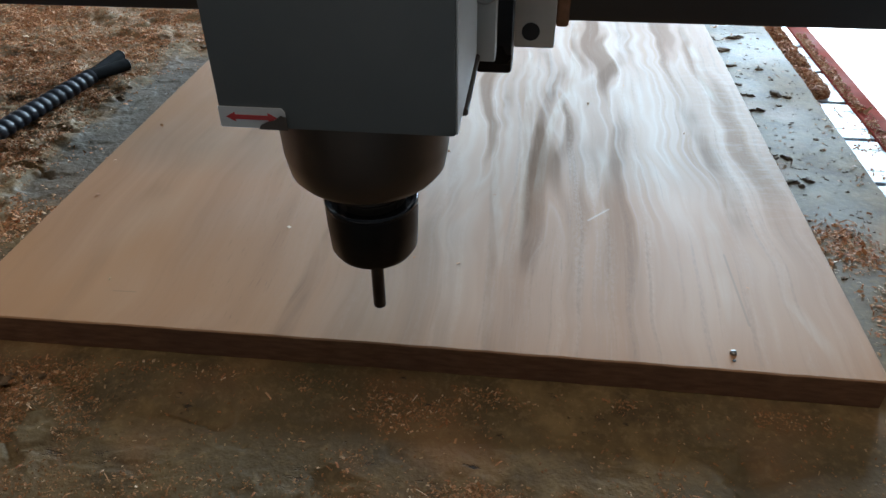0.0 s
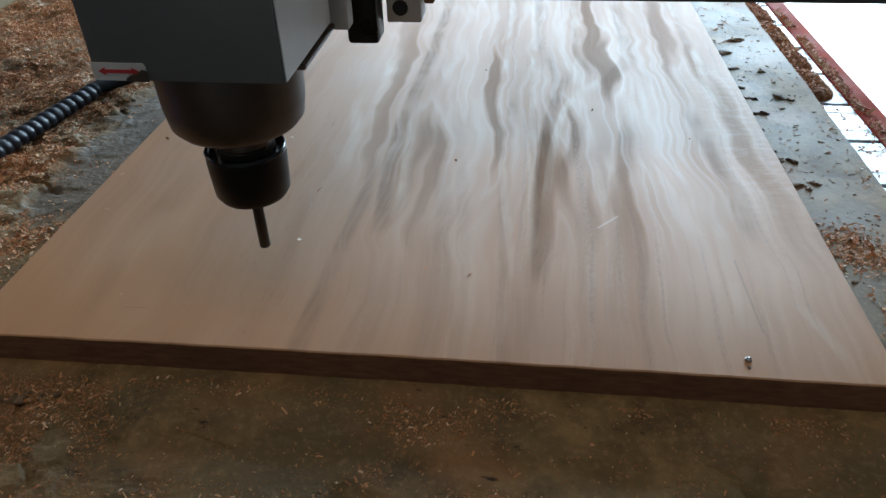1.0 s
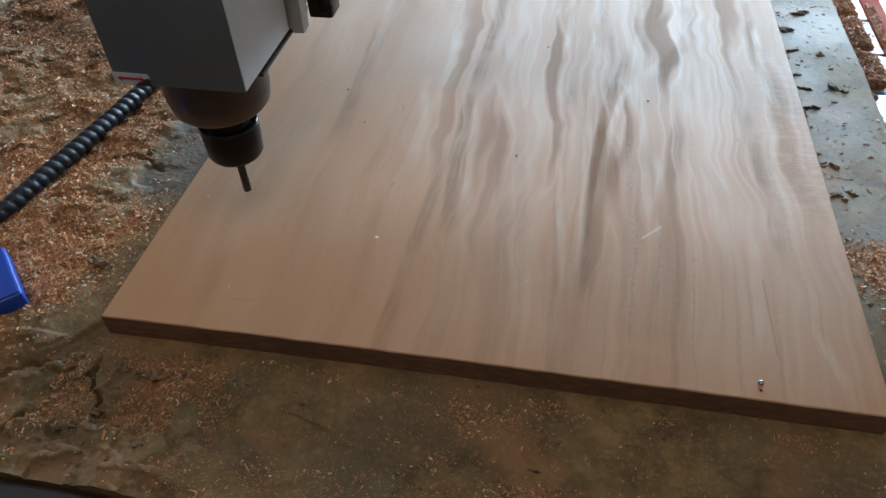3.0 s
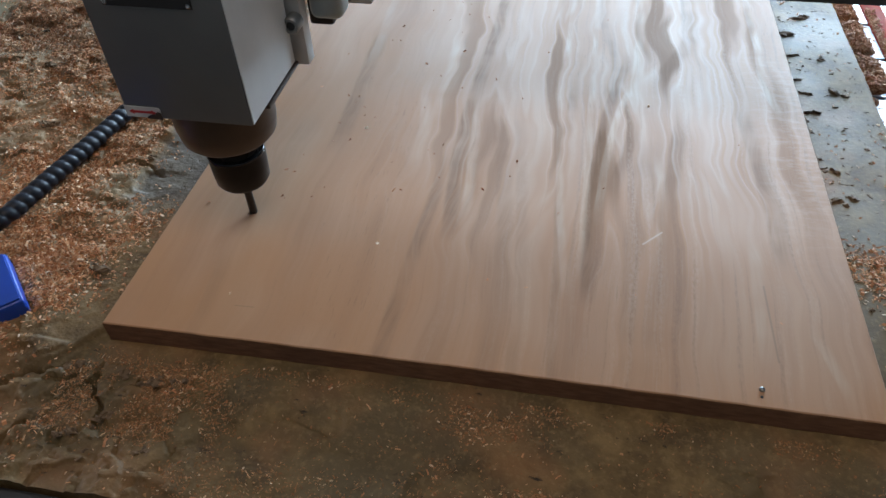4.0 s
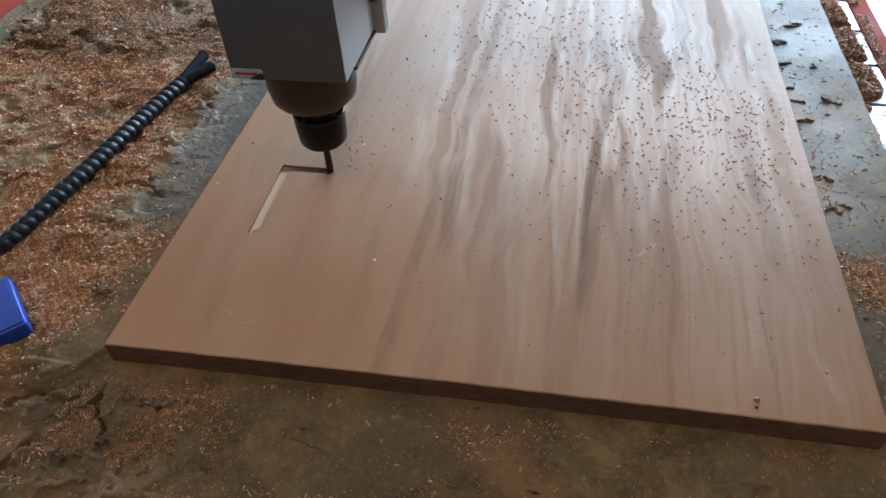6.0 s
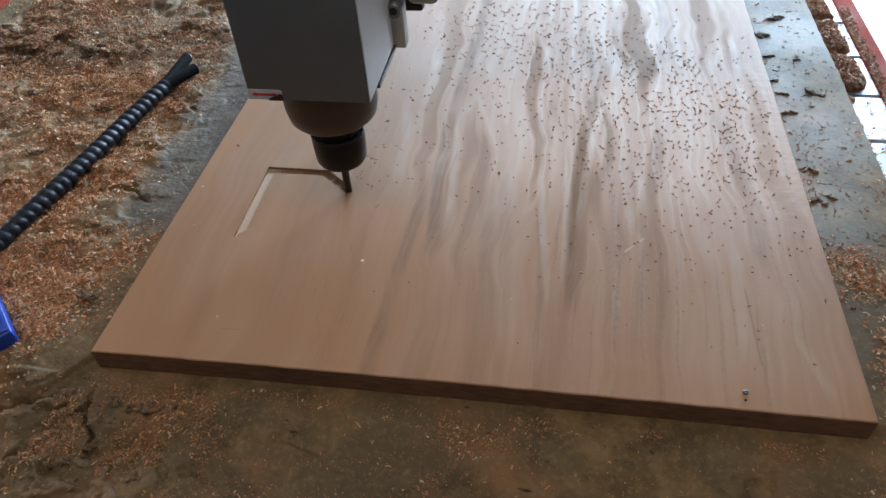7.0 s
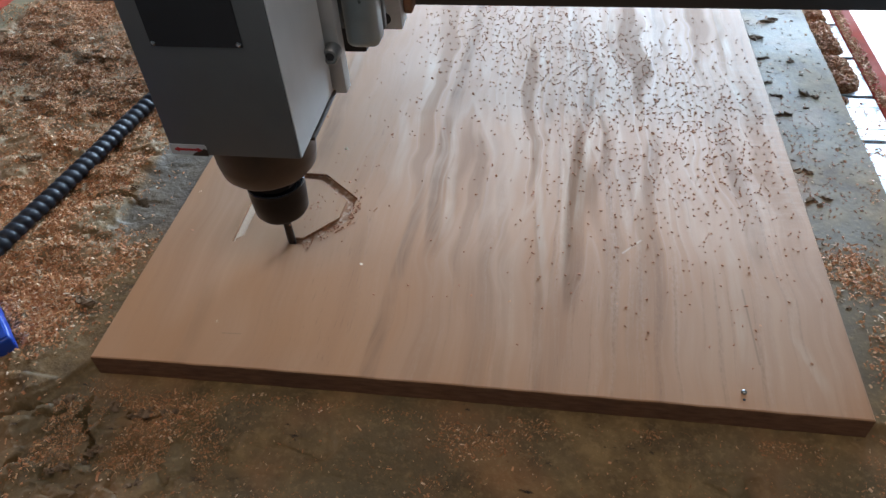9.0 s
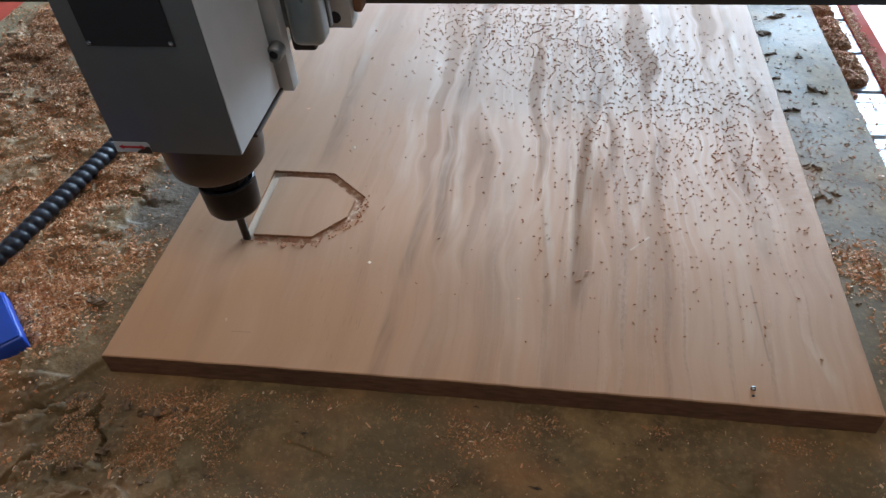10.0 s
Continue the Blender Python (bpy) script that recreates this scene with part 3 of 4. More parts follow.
CUT = [(0.0735, 0.1435), (0.0725, 0.2420), (0.1330, 0.2415), (0.1715, 0.2080), (0.1690, 0.1775), (0.1390, 0.1440)]


def offset_loop(points, d):
    """The closed loop moved by d to its outside (points run clockwise)."""
    out = []
    k = len(points)
    for i in range(k):
        p, q, r = (Vector(points[(i + s) % k]) for s in (-1, 0, 1))
        a, b = (q - p).normalized(), (r - q).normalized()
        na, nb = Vector((-a.y, a.x)), Vector((-b.y, b.x))
        m = (na + nb).normalized()
        out.append(q + m * (d / max(0.4, m.dot(na))))
    return out


OUTER, INNER = offset_loop(CUT, HALF), offset_loop(CUT, -1.35 * HALF)


def board():
    ob_bm = bmesh.new()
    rnd = random.Random(5)
    front = [(0.6 * i / 40, -0.0040 * (1 - i / 40) ** 3 + 0.0002 * math.sin(math.pi * i / 40) + rnd.uniform(-0.0003, 0.0003)) for i in range(41)]
    rim = front + [(0.600, 0.3), (0.600, 0.7), (0.600, 1.22), (0.3, 1.22), (0.0, 1.22), (0.0, 0.7), (0.0, 0.3)]
    mid = Vector((0.3, 0.6))
    c = 0.0009

    def loop(points, z):
        vs = [ob_bm.verts.new((p[0], p[1], z)) for p in points]
        return vs, [ob_bm.edges.new((vs[i], vs[(i + 1) % len(vs)])) for i in range(len(vs))]

    def skirt(a, b, slot, flip=False):
        for i in range(len(a)):
            j = (i + 1) % len(a)
            f = ob_bm.faces.new((a[i], b[i], b[j], a[j]) if not flip else (a[j], b[j], b[i], a[i]))
            f.material_index = slot

    inset = [(x + (c if x < 0.001 else -c if x > 0.599 else 0), y + (c if y < 0.05 else -c if y > 1.2 else 0)) for x, y in rim]
    top, e_top = loop(inset, T)
    out, e_out = loop(OUTER, T)
    bmesh.ops.triangle_fill(ob_bm, edges=e_top + e_out, use_beauty=True, normal=(0, 0, 1))
    inn, e_inn = loop(INNER, T)
    ob_bm.faces.new(inn[::-1])
    for f in ob_bm.faces:
        if f.normal.z < 0:
            f.normal_flip()
    low_out, _ = loop(OUTER, T - DEPTH)
    low_inn, _ = loop(INNER, T - DEPTH)
    skirt(out, low_out, 3, True)
    skirt(inn, low_inn, 3)
    skirt(low_out, low_inn, 1, True)
    r1, _ = loop(rim, T - c)
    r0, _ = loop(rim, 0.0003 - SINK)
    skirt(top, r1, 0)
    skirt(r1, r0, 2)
    ob_bm.faces.new(r0[::-1])
    bmesh.ops.recalc_face_normals(ob_bm, faces=ob_bm.faces[:])
    return tagged(part("wooden_board", ob_bm, [M_WOOD, M_CUT, M_EDGE, M_GROOVE_WALL]), "pale hardwood board with wavy brown grain and a routed groove", "board")


board()

# ---- the spindle head; its origin is the bit's tip ----
spindle = tagged(new("router_spindle"), "grey square-bodied router spindle with black collet nut and bit", "router spindle")


def build_spindle():
    part("bit", lathe([(0.0032, -0.0014), (0.0037, -0.0008), (0.0037, 0.018), (0.0037, 0.046)], 24), M_BIT, spindle, "dark straight cutter", 40)
    part("collet_nut", lathe([(0.0175, 0.0405), (0.0215, 0.0417), (0.0238, 0.0455), (0.0247, 0.0600), (0.0250, 0.0680), (0.0250, 0.0725), (0.0240, 0.0738), (0.0222, 0.0738), (0.0215, 0.0700), (0.0192, 0.0690)], 64), M_NUT, spindle, "blackened steel collet nut", 35)
    part("nut_rim", lathe([(0.0224, 0.0737), (0.0250, 0.0729), (0.0253, 0.0748), (0.0246, 0.0757), (0.0228, 0.0755), (0.0221, 0.0742)], 64), M_RIM, spindle, "glossy black rim of the collet nut", 50)
    part("shaft", lathe([(0.0186, 0.068), (0.0186, 0.0785), (0.0176, 0.0790), (0.0176, 0.0810), (0.0186, 0.0815), (0.0186, 0.100)], 48), M_SHAFT, spindle, "oily steel shaft", 40)
    part("flange", lathe([(0.0290, 0.0915), (0.0365, 0.0925), (0.0398, 0.0965), (0.0418, 0.1080), (0.0428, 0.1375)], 72), M_RING, spindle, "oily brown metal flange", 40)
    body = part("housing", box(-0.051, 0.051, -0.051, 0.044, 0.1378, 0.46, 0.0018, 2), M_BODY, spindle, "grey square housing, darkened for its shaded front", 35)
    # thin sheet that paints the housing's lit side pale
    part("lit_side", box(0.0508, 0.0517, -0.0500, 0.0430, 0.1388, 0.459, 0.0004, 1), M_LIT_SIDE, spindle, "lit right side of the housing, its light put into a pale colour", 35)
    part("bottom_plate", box(0.012, 0.0532, -0.022, 0.0470, 0.1340, 0.1375, 0.0008, 1), M_RING, spindle, "dark plate under the housing", 35)
    plate = part("nameplate", box(-0.0350, 0.0300, -0.0524, -0.0511, 0.2290, 0.337, 0.0004, 1), M_BLACK, body, "black nameplate")
    for x in (-0.0325, 0.0275):
        for z in (0.2318, 0.334):
            part("plate_screw", turned(lathe([(0.0018, 0), (0.0018, 0.0006), (0.0010, 0.0011)], 16), pose(x, -0.0523, z, 90)), M_STEEL, body)
    label_bm = prism([(-0.0506, 0.1386), (-0.0235, 0.1386), (-0.0215, 0.1405), (-0.0215, 0.1462), (-0.0228, 0.1480), (-0.0506, 0.1480)], 0.0, 0.0005)
    part("label", turned(label_bm, pose(0, -0.0511, 0, 90)), M_LABEL, body, "white direction label")
    arrow = [(-0.0475, 0), (-0.0435, 0.0022), (-0.0435, 0.0010), (-0.0290, 0.0010), (-0.0290, 0.0022), (-0.0250, 0), (-0.0290, -0.0022), (-0.0290, -0.0010), (-0.0435, -0.0010), (-0.0435, -0.0022)]
    part("arrow", turned(prism(arrow, 0.0, 0.0003), pose(0, -0.0517, 0.1436, 90)), M_RED, body, "red double arrow")
    smear = [(-0.0335, 0.1384), (-0.0208, 0.1384), (-0.0210, 0.1442), (-0.0235, 0.1450), (-0.0262, 0.1428), (-0.0300, 0.1418), (-0.0328, 0.1402)]
    part("grease_smear", turned(prism(smear, 0.0, 0.0004), pose(0, -0.05205, 0, 90)), M_RING, body, "brown grease over the label's corner")
    # the clamp plate behind the housing and what carries it
    part("clamp_plate", box(-0.062, 0.0610, 0.0500, 0.0640, 0.1318, 0.46, 0.001, 2), M_PLATE, spindle, "grey clamp plate", 35)
    part("spacer", box(-0.046, 0.046, 0.0435, 0.0502, 0.16, 0.45), M_BODY, spindle)
    for z in (0.1725, 0.30):
        for x in (-0.056, 0.0555):
            part("bolt", turned(lathe([(0.0072, 0), (0.0072, 0.011), (0.0062, 0.0122), (0.0040, 0.0122), (0.0040, 0.0105)], 28), pose(x, 0.0502, z, 90)), M_BOLT, spindle, "steel socket head bolt", 40)
            part("socket", turned(lathe([(0.0039, 0), (0.0039, 0.0112)], 6), pose(x, 0.0502, z, 90)), M_BLACK, spindle)
    part("bearing_block", box(0.0620, 0.0905, 0.0642, 0.0900, 0.1650, 0.46, 0.007, 4), M_BLOCK, spindle, "bare metal bearing block", 35)
    part("back_plate", box(-0.060, 0.0905, 0.0902, 0.0980, 0.1700, 0.46, 0.001, 1), M_BODY, spindle)


build_spindle()

# ---- the carriage that holds the spindle's slide; it keeps its height ----
carriage = tagged(new("router_carriage"), "dark grey slide carriage behind the router spindle", "carriage")
part("slide_foot", box(0.0465, 0.0690, 0.1000, 0.1240, 0.1570, 0.24, 0.003, 2), M_NUT, carriage, "black slide foot", 35)
hole_block = part("end_block", box(0.0685, 0.0945, 0.1360, 0.1600, 0.1610, 0.45, 0.0015, 2), M_PLATE, carriage, "grey end block", 35)
part("hole", turned(lathe([(0.0058, 0), (0.0058, 0.0008), (0.0035, 0.0008)], 20), pose(0.0790, 0.1362, 0.1720, 90)), M_BLACK, hole_block)
part("wiper", box(0.0948, 0.1030, 0.1450, 0.1640, 0.1720, 0.30, 0.002, 2), M_RUST, carriage, "rusty brown wiper", 35)
part("slide_plate", box(-0.100, 0.0940, 0.1602, 0.1690, 0.1740, 0.50, 0.001, 1), M_NUT, carriage)

# ---- the gantry; its origin follows the tip along the bed ----
gantry = tagged(new("gantry"), "black steel gantry beam across the router bed", "gantry")
part("beam", box(-0.62, 0.86, 0.171, 0.33, 0.167, 0.40, 0.004, 2), M_BEAM, gantry, "black steel beam", 35)
for x in (-0.64, 0.84):
    part("upright", box(x - 0.04, x + 0.04, 0.16, 0.36, -0.08, 0.44, 0.004, 2), M_BEAM, gantry)

# ---- things on the bed ----
def spline(points, k):
    """Catmull-Rom points through a few knots."""
    pts = [Vector(p) for p in points]
    pts = [2 * pts[0] - pts[1]] + pts + [2 * pts[-1] - pts[-2]]
    out = []
    for a, b, c, d in zip(pts, pts[1:], pts[2:], pts[3:]):
        for i in range(k):
            t = i / k
            out.append(0.5 * (2 * b + (c - a) * t + (2 * a - 5 * b + 4 * c - d) * t * t + (3 * b - a - 3 * c + d) * t**3))
    return out + [pts[-2]]


def hose():
    """Ribbed black conduit that ends in two short flat tails."""
    thing = tagged(new("flexible_conduit"), "black ribbed flexible conduit with two stub ends lying in shavings", "conduit")
    line = spline([(-0.118, 0.398, 0.013), (-0.132, 0.33, 0.011), (-0.143, 0.25, 0.011), (-0.156, 0.17, 0.011), (-0.172, 0.09, 0.011), (-0.215, 0.02, 0.012), (-0.30, -0.03, 0.012)], 60)
    total = [0.0]
    for a, b in zip(line, line[1:]):
        total.append(total[-1] + (b - a).length)
    n, pitch = 18, 0.0108
    count = int(total[-1] / pitch * 8)
    bm = bmesh.new()
    rings, j = [], 0
    for i in range(count + 1):
        s = total[-1] * i / count
        while j < len(total) - 2 and total[j + 1] < s:
            j += 1
        u = (s - total[j]) / max(1e-9, total[j + 1] - total[j])
        c = line[j].lerp(line[j + 1], u)
        d = (line[j + 1] - line[j]).normalized()
        side = d.cross(Vector((0, 0, 1))).normalized()
        up = side.cross(d)
        ring = []
        for k in range(n):
            a = 2 * math.pi * k / n
            ph = s / pitch + k / n
            wave = abs(math.sin(math.pi * ph)) ** 0.45
            r = 0.0072 + 0.0020 * wave
            ring.append(bm.verts.new(c + side * (r * math.cos(a)) + up * (r * math.sin(a))))
        rings.append(ring)
    for a, b in zip(rings, rings[1:]):
        for k in range(n):
            bm.faces.new((a[k], a[(k + 1) % n], b[(k + 1) % n], b[k]))
    bm.faces.new(rings[0][::-1])
    bm.faces.new(rings[-1])
    bmesh.ops.recalc_face_normals(bm, faces=bm.faces[:])
    part("ribbed_tube", bm, M_RUBBER, thing, "", 60)
    for end, tip_w in (((-0.1215, 0.470, 0.010), 0.0070), ((-0.1005, 0.446, 0.009), 0.0072)):
        a, b = Vector((-0.1195, 0.392, 0.014)), Vector(end)
        d = (b - a)
        m = look(a, b)
        tail = lathe([(0.0066, 0), (0.0060, 0.3 * d.length), (tip_w * 0.95, 0.75 * d.length), (tip_w, d.length)], 20)
        tail = turned(tail, m @ pose(0, 0, 0, 180))
        t = part("stub", tail, M_STUB, thing, "", 50)
        cap = turned(lathe([(tip_w * 0.96, d.length), (tip_w * 0.96, d.length + 0.0006), (tip_w * 0.86, d.length + 0.0006), (tip_w * 0.84, d.length - 0.004)], 20), m @ pose(0, 0, 0, 180))
        part("metal_end", cap, M_SIDE, t, "bare metal end", 40)


hose()


def blue_case():
    thing = tagged(new("plastic_case"), "small blue plastic case with a pale sticker, lying in shavings", "case")
    thing.matrix_world = pose(-0.0765, 0.0065, 0.0, 0, 0, 46)
    part("shell", box(-0.115, 0.0, 0.0, 0.070, 0.0012, 0.0195, 0.0025, 3), M_BLUE, thing, "", 35)
    part("lid_edge", box(-0.113, -0.002, 0.002, 0.068, 0.0196, 0.0212, 0.0007, 2), M_BLUE, thing)
    part("sticker", box(-0.085, -0.045, 0.030, 0.052, 0.0213, 0.0216), M_PALE, thing, "pale green sticker")
    part("clip", box(-0.02, 0.0, 0.0702, 0.0735, 0.004, 0.016, 0.0008, 2), M_BLACK, thing, "black clip")


blue_case()


def wood_screw(x, y):
    thing = tagged(new("wood_screw"), "small bright steel screw head standing in the board", "screw")
    thing.matrix_world = pose(x, y, T)
    part("head", lathe([(0.0018, -0.002), (0.0021, 0.0004), (0.0019, 0.0014), (0.0011, 0.0020)], 20), M_BOLT, thing, "", 40)
    part("slot", box(-0.0012, 0.0012, -0.0003, 0.0003, 0.0019, 0.0022), M_BLACK, thing)


wood_screw(0.5130, 0.0150)
# black disc in place of the dark inside a small hole
hole_disc = tagged(part("hole_disc", turned(lathe([(0.0010, 0), (0.0011, 0.0003), (0.0006, 0.0004)], 12), pose(0.5122, 0.0085, T)), M_BLACK, None), "tiny black disc that stands in for a hole in the board", "nail")


# ---- shavings ----
def flakes(name, xs, ys, zs, length, width, rnd, mats, curl=0.5):
    """Many small bent shavings in one mesh."""
    n = len(xs)
    a = rnd.uniform(0, 2 * np.pi, n)
    tilt = rnd.normal(0, 0.25, n)
    roll = rnd.normal(0, 0.38, n)
    L = length * rnd.lognormal(0, 0.45, n)
    W = width * rnd.lognormal(0, 0.4, n)
    bend = rnd.uniform(0.1, 1.0, n) * curl
    d = np.stack([np.cos(a) * np.cos(tilt), np.sin(a) * np.cos(tilt), np.sin(tilt)], -1)
    s = np.stack([-np.sin(a) * np.cos(roll), np.cos(a) * np.cos(roll), np.sin(roll)], -1)
    c = np.stack([xs, ys, zs], -1)
    lift = np.stack([np.zeros(n), np.zeros(n), bend * L * 0.5], -1)
    rows = []
    for u, up in ((-0.5, 0.0), (0.0, 1.0), (0.5, 0.0)):
        m = c + d * (L * u)[:, None] + lift * up
        rows += [m - s * (W * 0.5)[:, None], m + s * (W * 0.5)[:, None]]
    v = np.stack(rows, 1)
    low = v[:, :, 2].min(1)
    v[:, :, 2] += (zs + 0.0001 - low)[:, None]
    base = np.arange(n)[:, None] * 6
    f = np.concatenate([base + [0, 1, 3, 2], base + [2, 3, 5, 4]], 0)
    ob = new(name, mesh_from(name, v.reshape(-1, 3).tolist(), f.tolist(), mats))
    return ob


def scatter(rnd, n, x0, x1, y0, y1, weight):
    x, y = rnd.uniform(x0, x1, n), rnd.uniform(y0, y1, n)
    keep = rnd.uniform(0, 1, n) < weight(x, y)
    return x[keep], y[keep]


def lay_shavings():
    rnd = np.random.default_rng(7)

    def left(x, y):
        w = ease(-x, 0.0, 0.10) * (0.35 + 0.65 * ease(fbm(x, y, 12, 5), 0.35, 0.6))
        bare = ease(0.085 + 0.05 * fbm(x, y, 9, 2) + x, 0.0, 0.03) * ease(y, 0.13, 0.19) * (1 - 0.3 * ease(y, 0.5, 0.6))
        w = np.maximum(w * (0.10 + 0.90 * ease(y + 0.5 * np.clip(-x - 0.03, 0, 0.12), -0.01, 0.06)), 0.05 * ease(-x, 0.0, 0.02))
        w = np.minimum(1.0, w * (1 + 0.8 * ease(y, 0.35, 0.5)))
        return w * (1 - 0.95 * bare) * (0.22 + 0.78 * ease(fbm(x, y, 30, 14), 0.35, 0.6)) * (0.35 + 0.65 * ease(fbm(x, y, 7, 24), 0.38, 0.55))

    x, y = scatter(rnd, 420000, SX0 + 0.01, -0.006, -0.125, 0.85, left)
    tagged(flakes("wood_shavings", x, y, table_height(x, y), 0.0025, 0.0012, rnd, [M_FLAKE]), "heap of reddish brown wood shavings covering the router bed", "shavings", kind="stuff")

    def front(x, y):
        right = ease(x, 0.31, 0.38) * ease(-y + 0.05 * (fbm(x, y, 20, 77) - 0.5), 0.075, 0.10) * ease(fbm(x, y, 30, 4), 0.32, 0.55) * (1 - 0.75 * ease(x, 0.50, 0.54))
        mid = 0.10 * ease(fbm(x, y, 18, 9), 0.56, 0.70)
        spill = 0.28 * ease(1 - np.hypot((x - 0.315) / 0.040, (y + 0.035) / 0.020) + 0.9 * (fbm(x, y, 40, 83) - 0.5), 0.0, 0.5)
        mid = np.maximum(mid, spill)
        lft = 0.45 * ease(0.10 - np.abs(x - 0.045), 0.0, 0.05) * ease(0.045 - np.abs(y + 0.055), 0.0, 0.02) * ease(fbm(x, y, 30, 19), 0.4, 0.55)
        toe = 0.22 * ease(0.028 + y, 0.0, 0.012) * ease(x, 0.24, 0.3) * ease(fbm(x, y, 34, 29), 0.45, 0.6)
        right = np.maximum(right, toe)
        return np.maximum(np.maximum(right, mid), np.maximum(lft, 0.012))

    x, y = scatter(rnd, 150000, -0.02, SX1 - 0.01, SY0 + 0.004, -0.010, front)
    few = rnd.uniform(0, 1, len(x)) < 0.045
    tagged(flakes("wood_shavings", x[few], y[few], table_height(x[few], y[few]), 0.0024, 0.0009, rnd, [M_FLAKE]), "pale curled shavings on the bed's front", "shavings", kind="stuff")
    tagged(flakes("wood_dust", x, y, table_height(x, y), 0.0012, 0.0007, rnd, [M_DUST]), "fine orange wood dust and shavings along the bed's front", "shavings", kind="stuff")

    def rim(x, y):
        pile = ease(0.036 - np.abs(x - 0.632), 0.0, 0.03) * ease(0.045 - np.abs(y - 0.165), 0, 0.04) + 0.7 * ease(x, 0.61, 0.64) * ease(0.13 - y, 0.0, 0.06)
        spots = 0.16 * ease(fbm(x, y, 38, 12), 0.62, 0.72)
        return np.minimum(1.0, pile + spots + 0.006)

    x, y = scatter(rnd, 26000, 0.604, SX1 - 0.004, -0.01, 1.2, rim)
    tagged(flakes("wood_shavings", x, y, table_height(x, y), 0.0026, 0.0012, rnd, [M_FLAKE]), "scattered brown shavings beside the board", "shavings", kind="stuff")

    def heap(x, y):
        """Height of the shavings heaped on the slats, each heap ending at a gap."""
        reach = 0.700 + 0.030 * ease(y, 0.44, 0.52) + 0.010 * (fbm(x, y, 30, 6) - 0.5)
        edge = ease(reach - x + 0.006 * (fbm(x, y, 120, 36) - 0.5), -0.002, 0.016)
        gap = ease(np.abs((y - 0.300 + 0.0455) % 0.091 - 0.0455) + 0.006 * (fbm(x, y, 70, 16) - 0.5), 0.004, 0.013)
        return 0.009 * edge * gap * (0.45 + 0.8 * fbm(x, y, 60, 26))

    gx, gy = np.meshgrid(np.arange(0.6915, 0.7370, 0.0016), np.arange(0.0, 1.0, 0.0016))
    gz = heap(gx, gy) - 0.0192
    i = np.arange(gx.size).reshape(gx.shape)
    quads = np.stack([i[:-1, :-1], i[:-1, 1:], i[1:, 1:], i[1:, :-1]], -1).reshape(-1, 4)
    high = gz.reshape(-1)[quads].max(1) > -0.0184
    tagged(new("shavings_heap", mesh_from("shavings_heap", np.stack([gx, gy, gz], -1).reshape(-1, 3).tolist(), quads[high].tolist(), [M_HEAP])), "packed red-brown shavings heaped on the aluminium slats", "shavings", kind="stuff")
    x, y = scatter(rnd, 60000, 0.6915, 0.7370, -0.02, 1.0, lambda x, y: np.minimum(1.0, 220 * np.maximum(0, heap(x, y) - 0.0006) + 0.012))
    tagged(flakes("wood_shavings", x, y, np.maximum(-0.0184, heap(x, y) - 0.0191), 0.0028, 0.0013, rnd, [M_RED_FLAKE]), "reddish shavings lying on the aluminium slats", "shavings", kind="stuff")
    x, y = scatter(rnd, 12000, 0.7390, 0.757, -0.05, 1.3, lambda x, y: ease(fbm(x, y, 25, 3), 0.3, 0.5) * ease(0.755 - x, 0, 0.012))
    tagged(flakes("wood_shavings", x, y, np.full(len(x), -0.0163), 0.0030, 0.0014, rnd, [M_RED_FLAKE]), "shavings caught along the red rail", "shavings", kind="stuff")
    x, y = scatter(rnd, 5000, -0.505, -0.456, -0.05, 1.2, lambda x, y: ease(fbm(x, y, 20, 33), 0.5, 0.65))
    tagged(flakes("wood_shavings", x, y, np.full(len(x), -0.0058), 0.0028, 0.0014, rnd, [M_FLAKE]), "shavings on the bed's dusty side board", "shavings", kind="stuff")
    # a few old crumbs on the board
    x, y = scatter(rnd, 60, 0.01, 0.59, 0.01, 0.7, lambda x, y: 0.55 + 0 * x)
    ok = ~((x > 0.06) & (x < 0.185) & (y > 0.13) & (y < 0.255))
    tagged(flakes("wood_crumbs", x[ok], y[ok], np.full(ok.sum(), T), 0.0028, 0.0016, rnd, [M_FLAKE]), "a few loose crumbs on the board", "shavings", kind="stuff")


lay_shavings()


def clumps(name, rows, rnd, mat):
    """Low ragged lumps of caked dust, each of several crumbs, one mesh."""
    bm = bmesh.new()
    for x, y, z, size in rows:
        lean = rnd.uniform(-0.5, 0.5)
        for crumb in range(5 if size > 0.004 else 2):
            k0 = size * rnd.uniform(0.35, 0.75)
            far = rnd.uniform(-1.0, 1.0) * size
            cx, cy = x + far * math.cos(lean), y + far * math.sin(lean) + rnd.uniform(-0.35, 0.35) * size
            made = bmesh.ops.create_icosphere(bm, subdivisions=2, radius=1.0)["verts"]
            sx, sy, sz, a = k0 * rnd.uniform(0.6, 1.2), k0 * rnd.uniform(0.4, 0.8), k0 * rnd.uniform(0.25, 0.5), rnd.uniform(-0.9, 0.9)
            off = Vector((rnd.uniform(0, 99), rnd.uniform(0, 99), 0))
            for v in made:
                k = 1.0 + 0.8 * noise.noise(v.co * 1.7 + off) + 0.7 * noise.noise(v.co * 4.5 + off)
                c = v.co * k
                px, py = c.x * sx, c.y * sy
                v.co = (cx + px * math.cos(a) - py * math.sin(a), cy + px * math.sin(a) + py * math.cos(a), z + max(-0.001, c.z * sz))
    return part(name, bm, mat, None, "", 30)


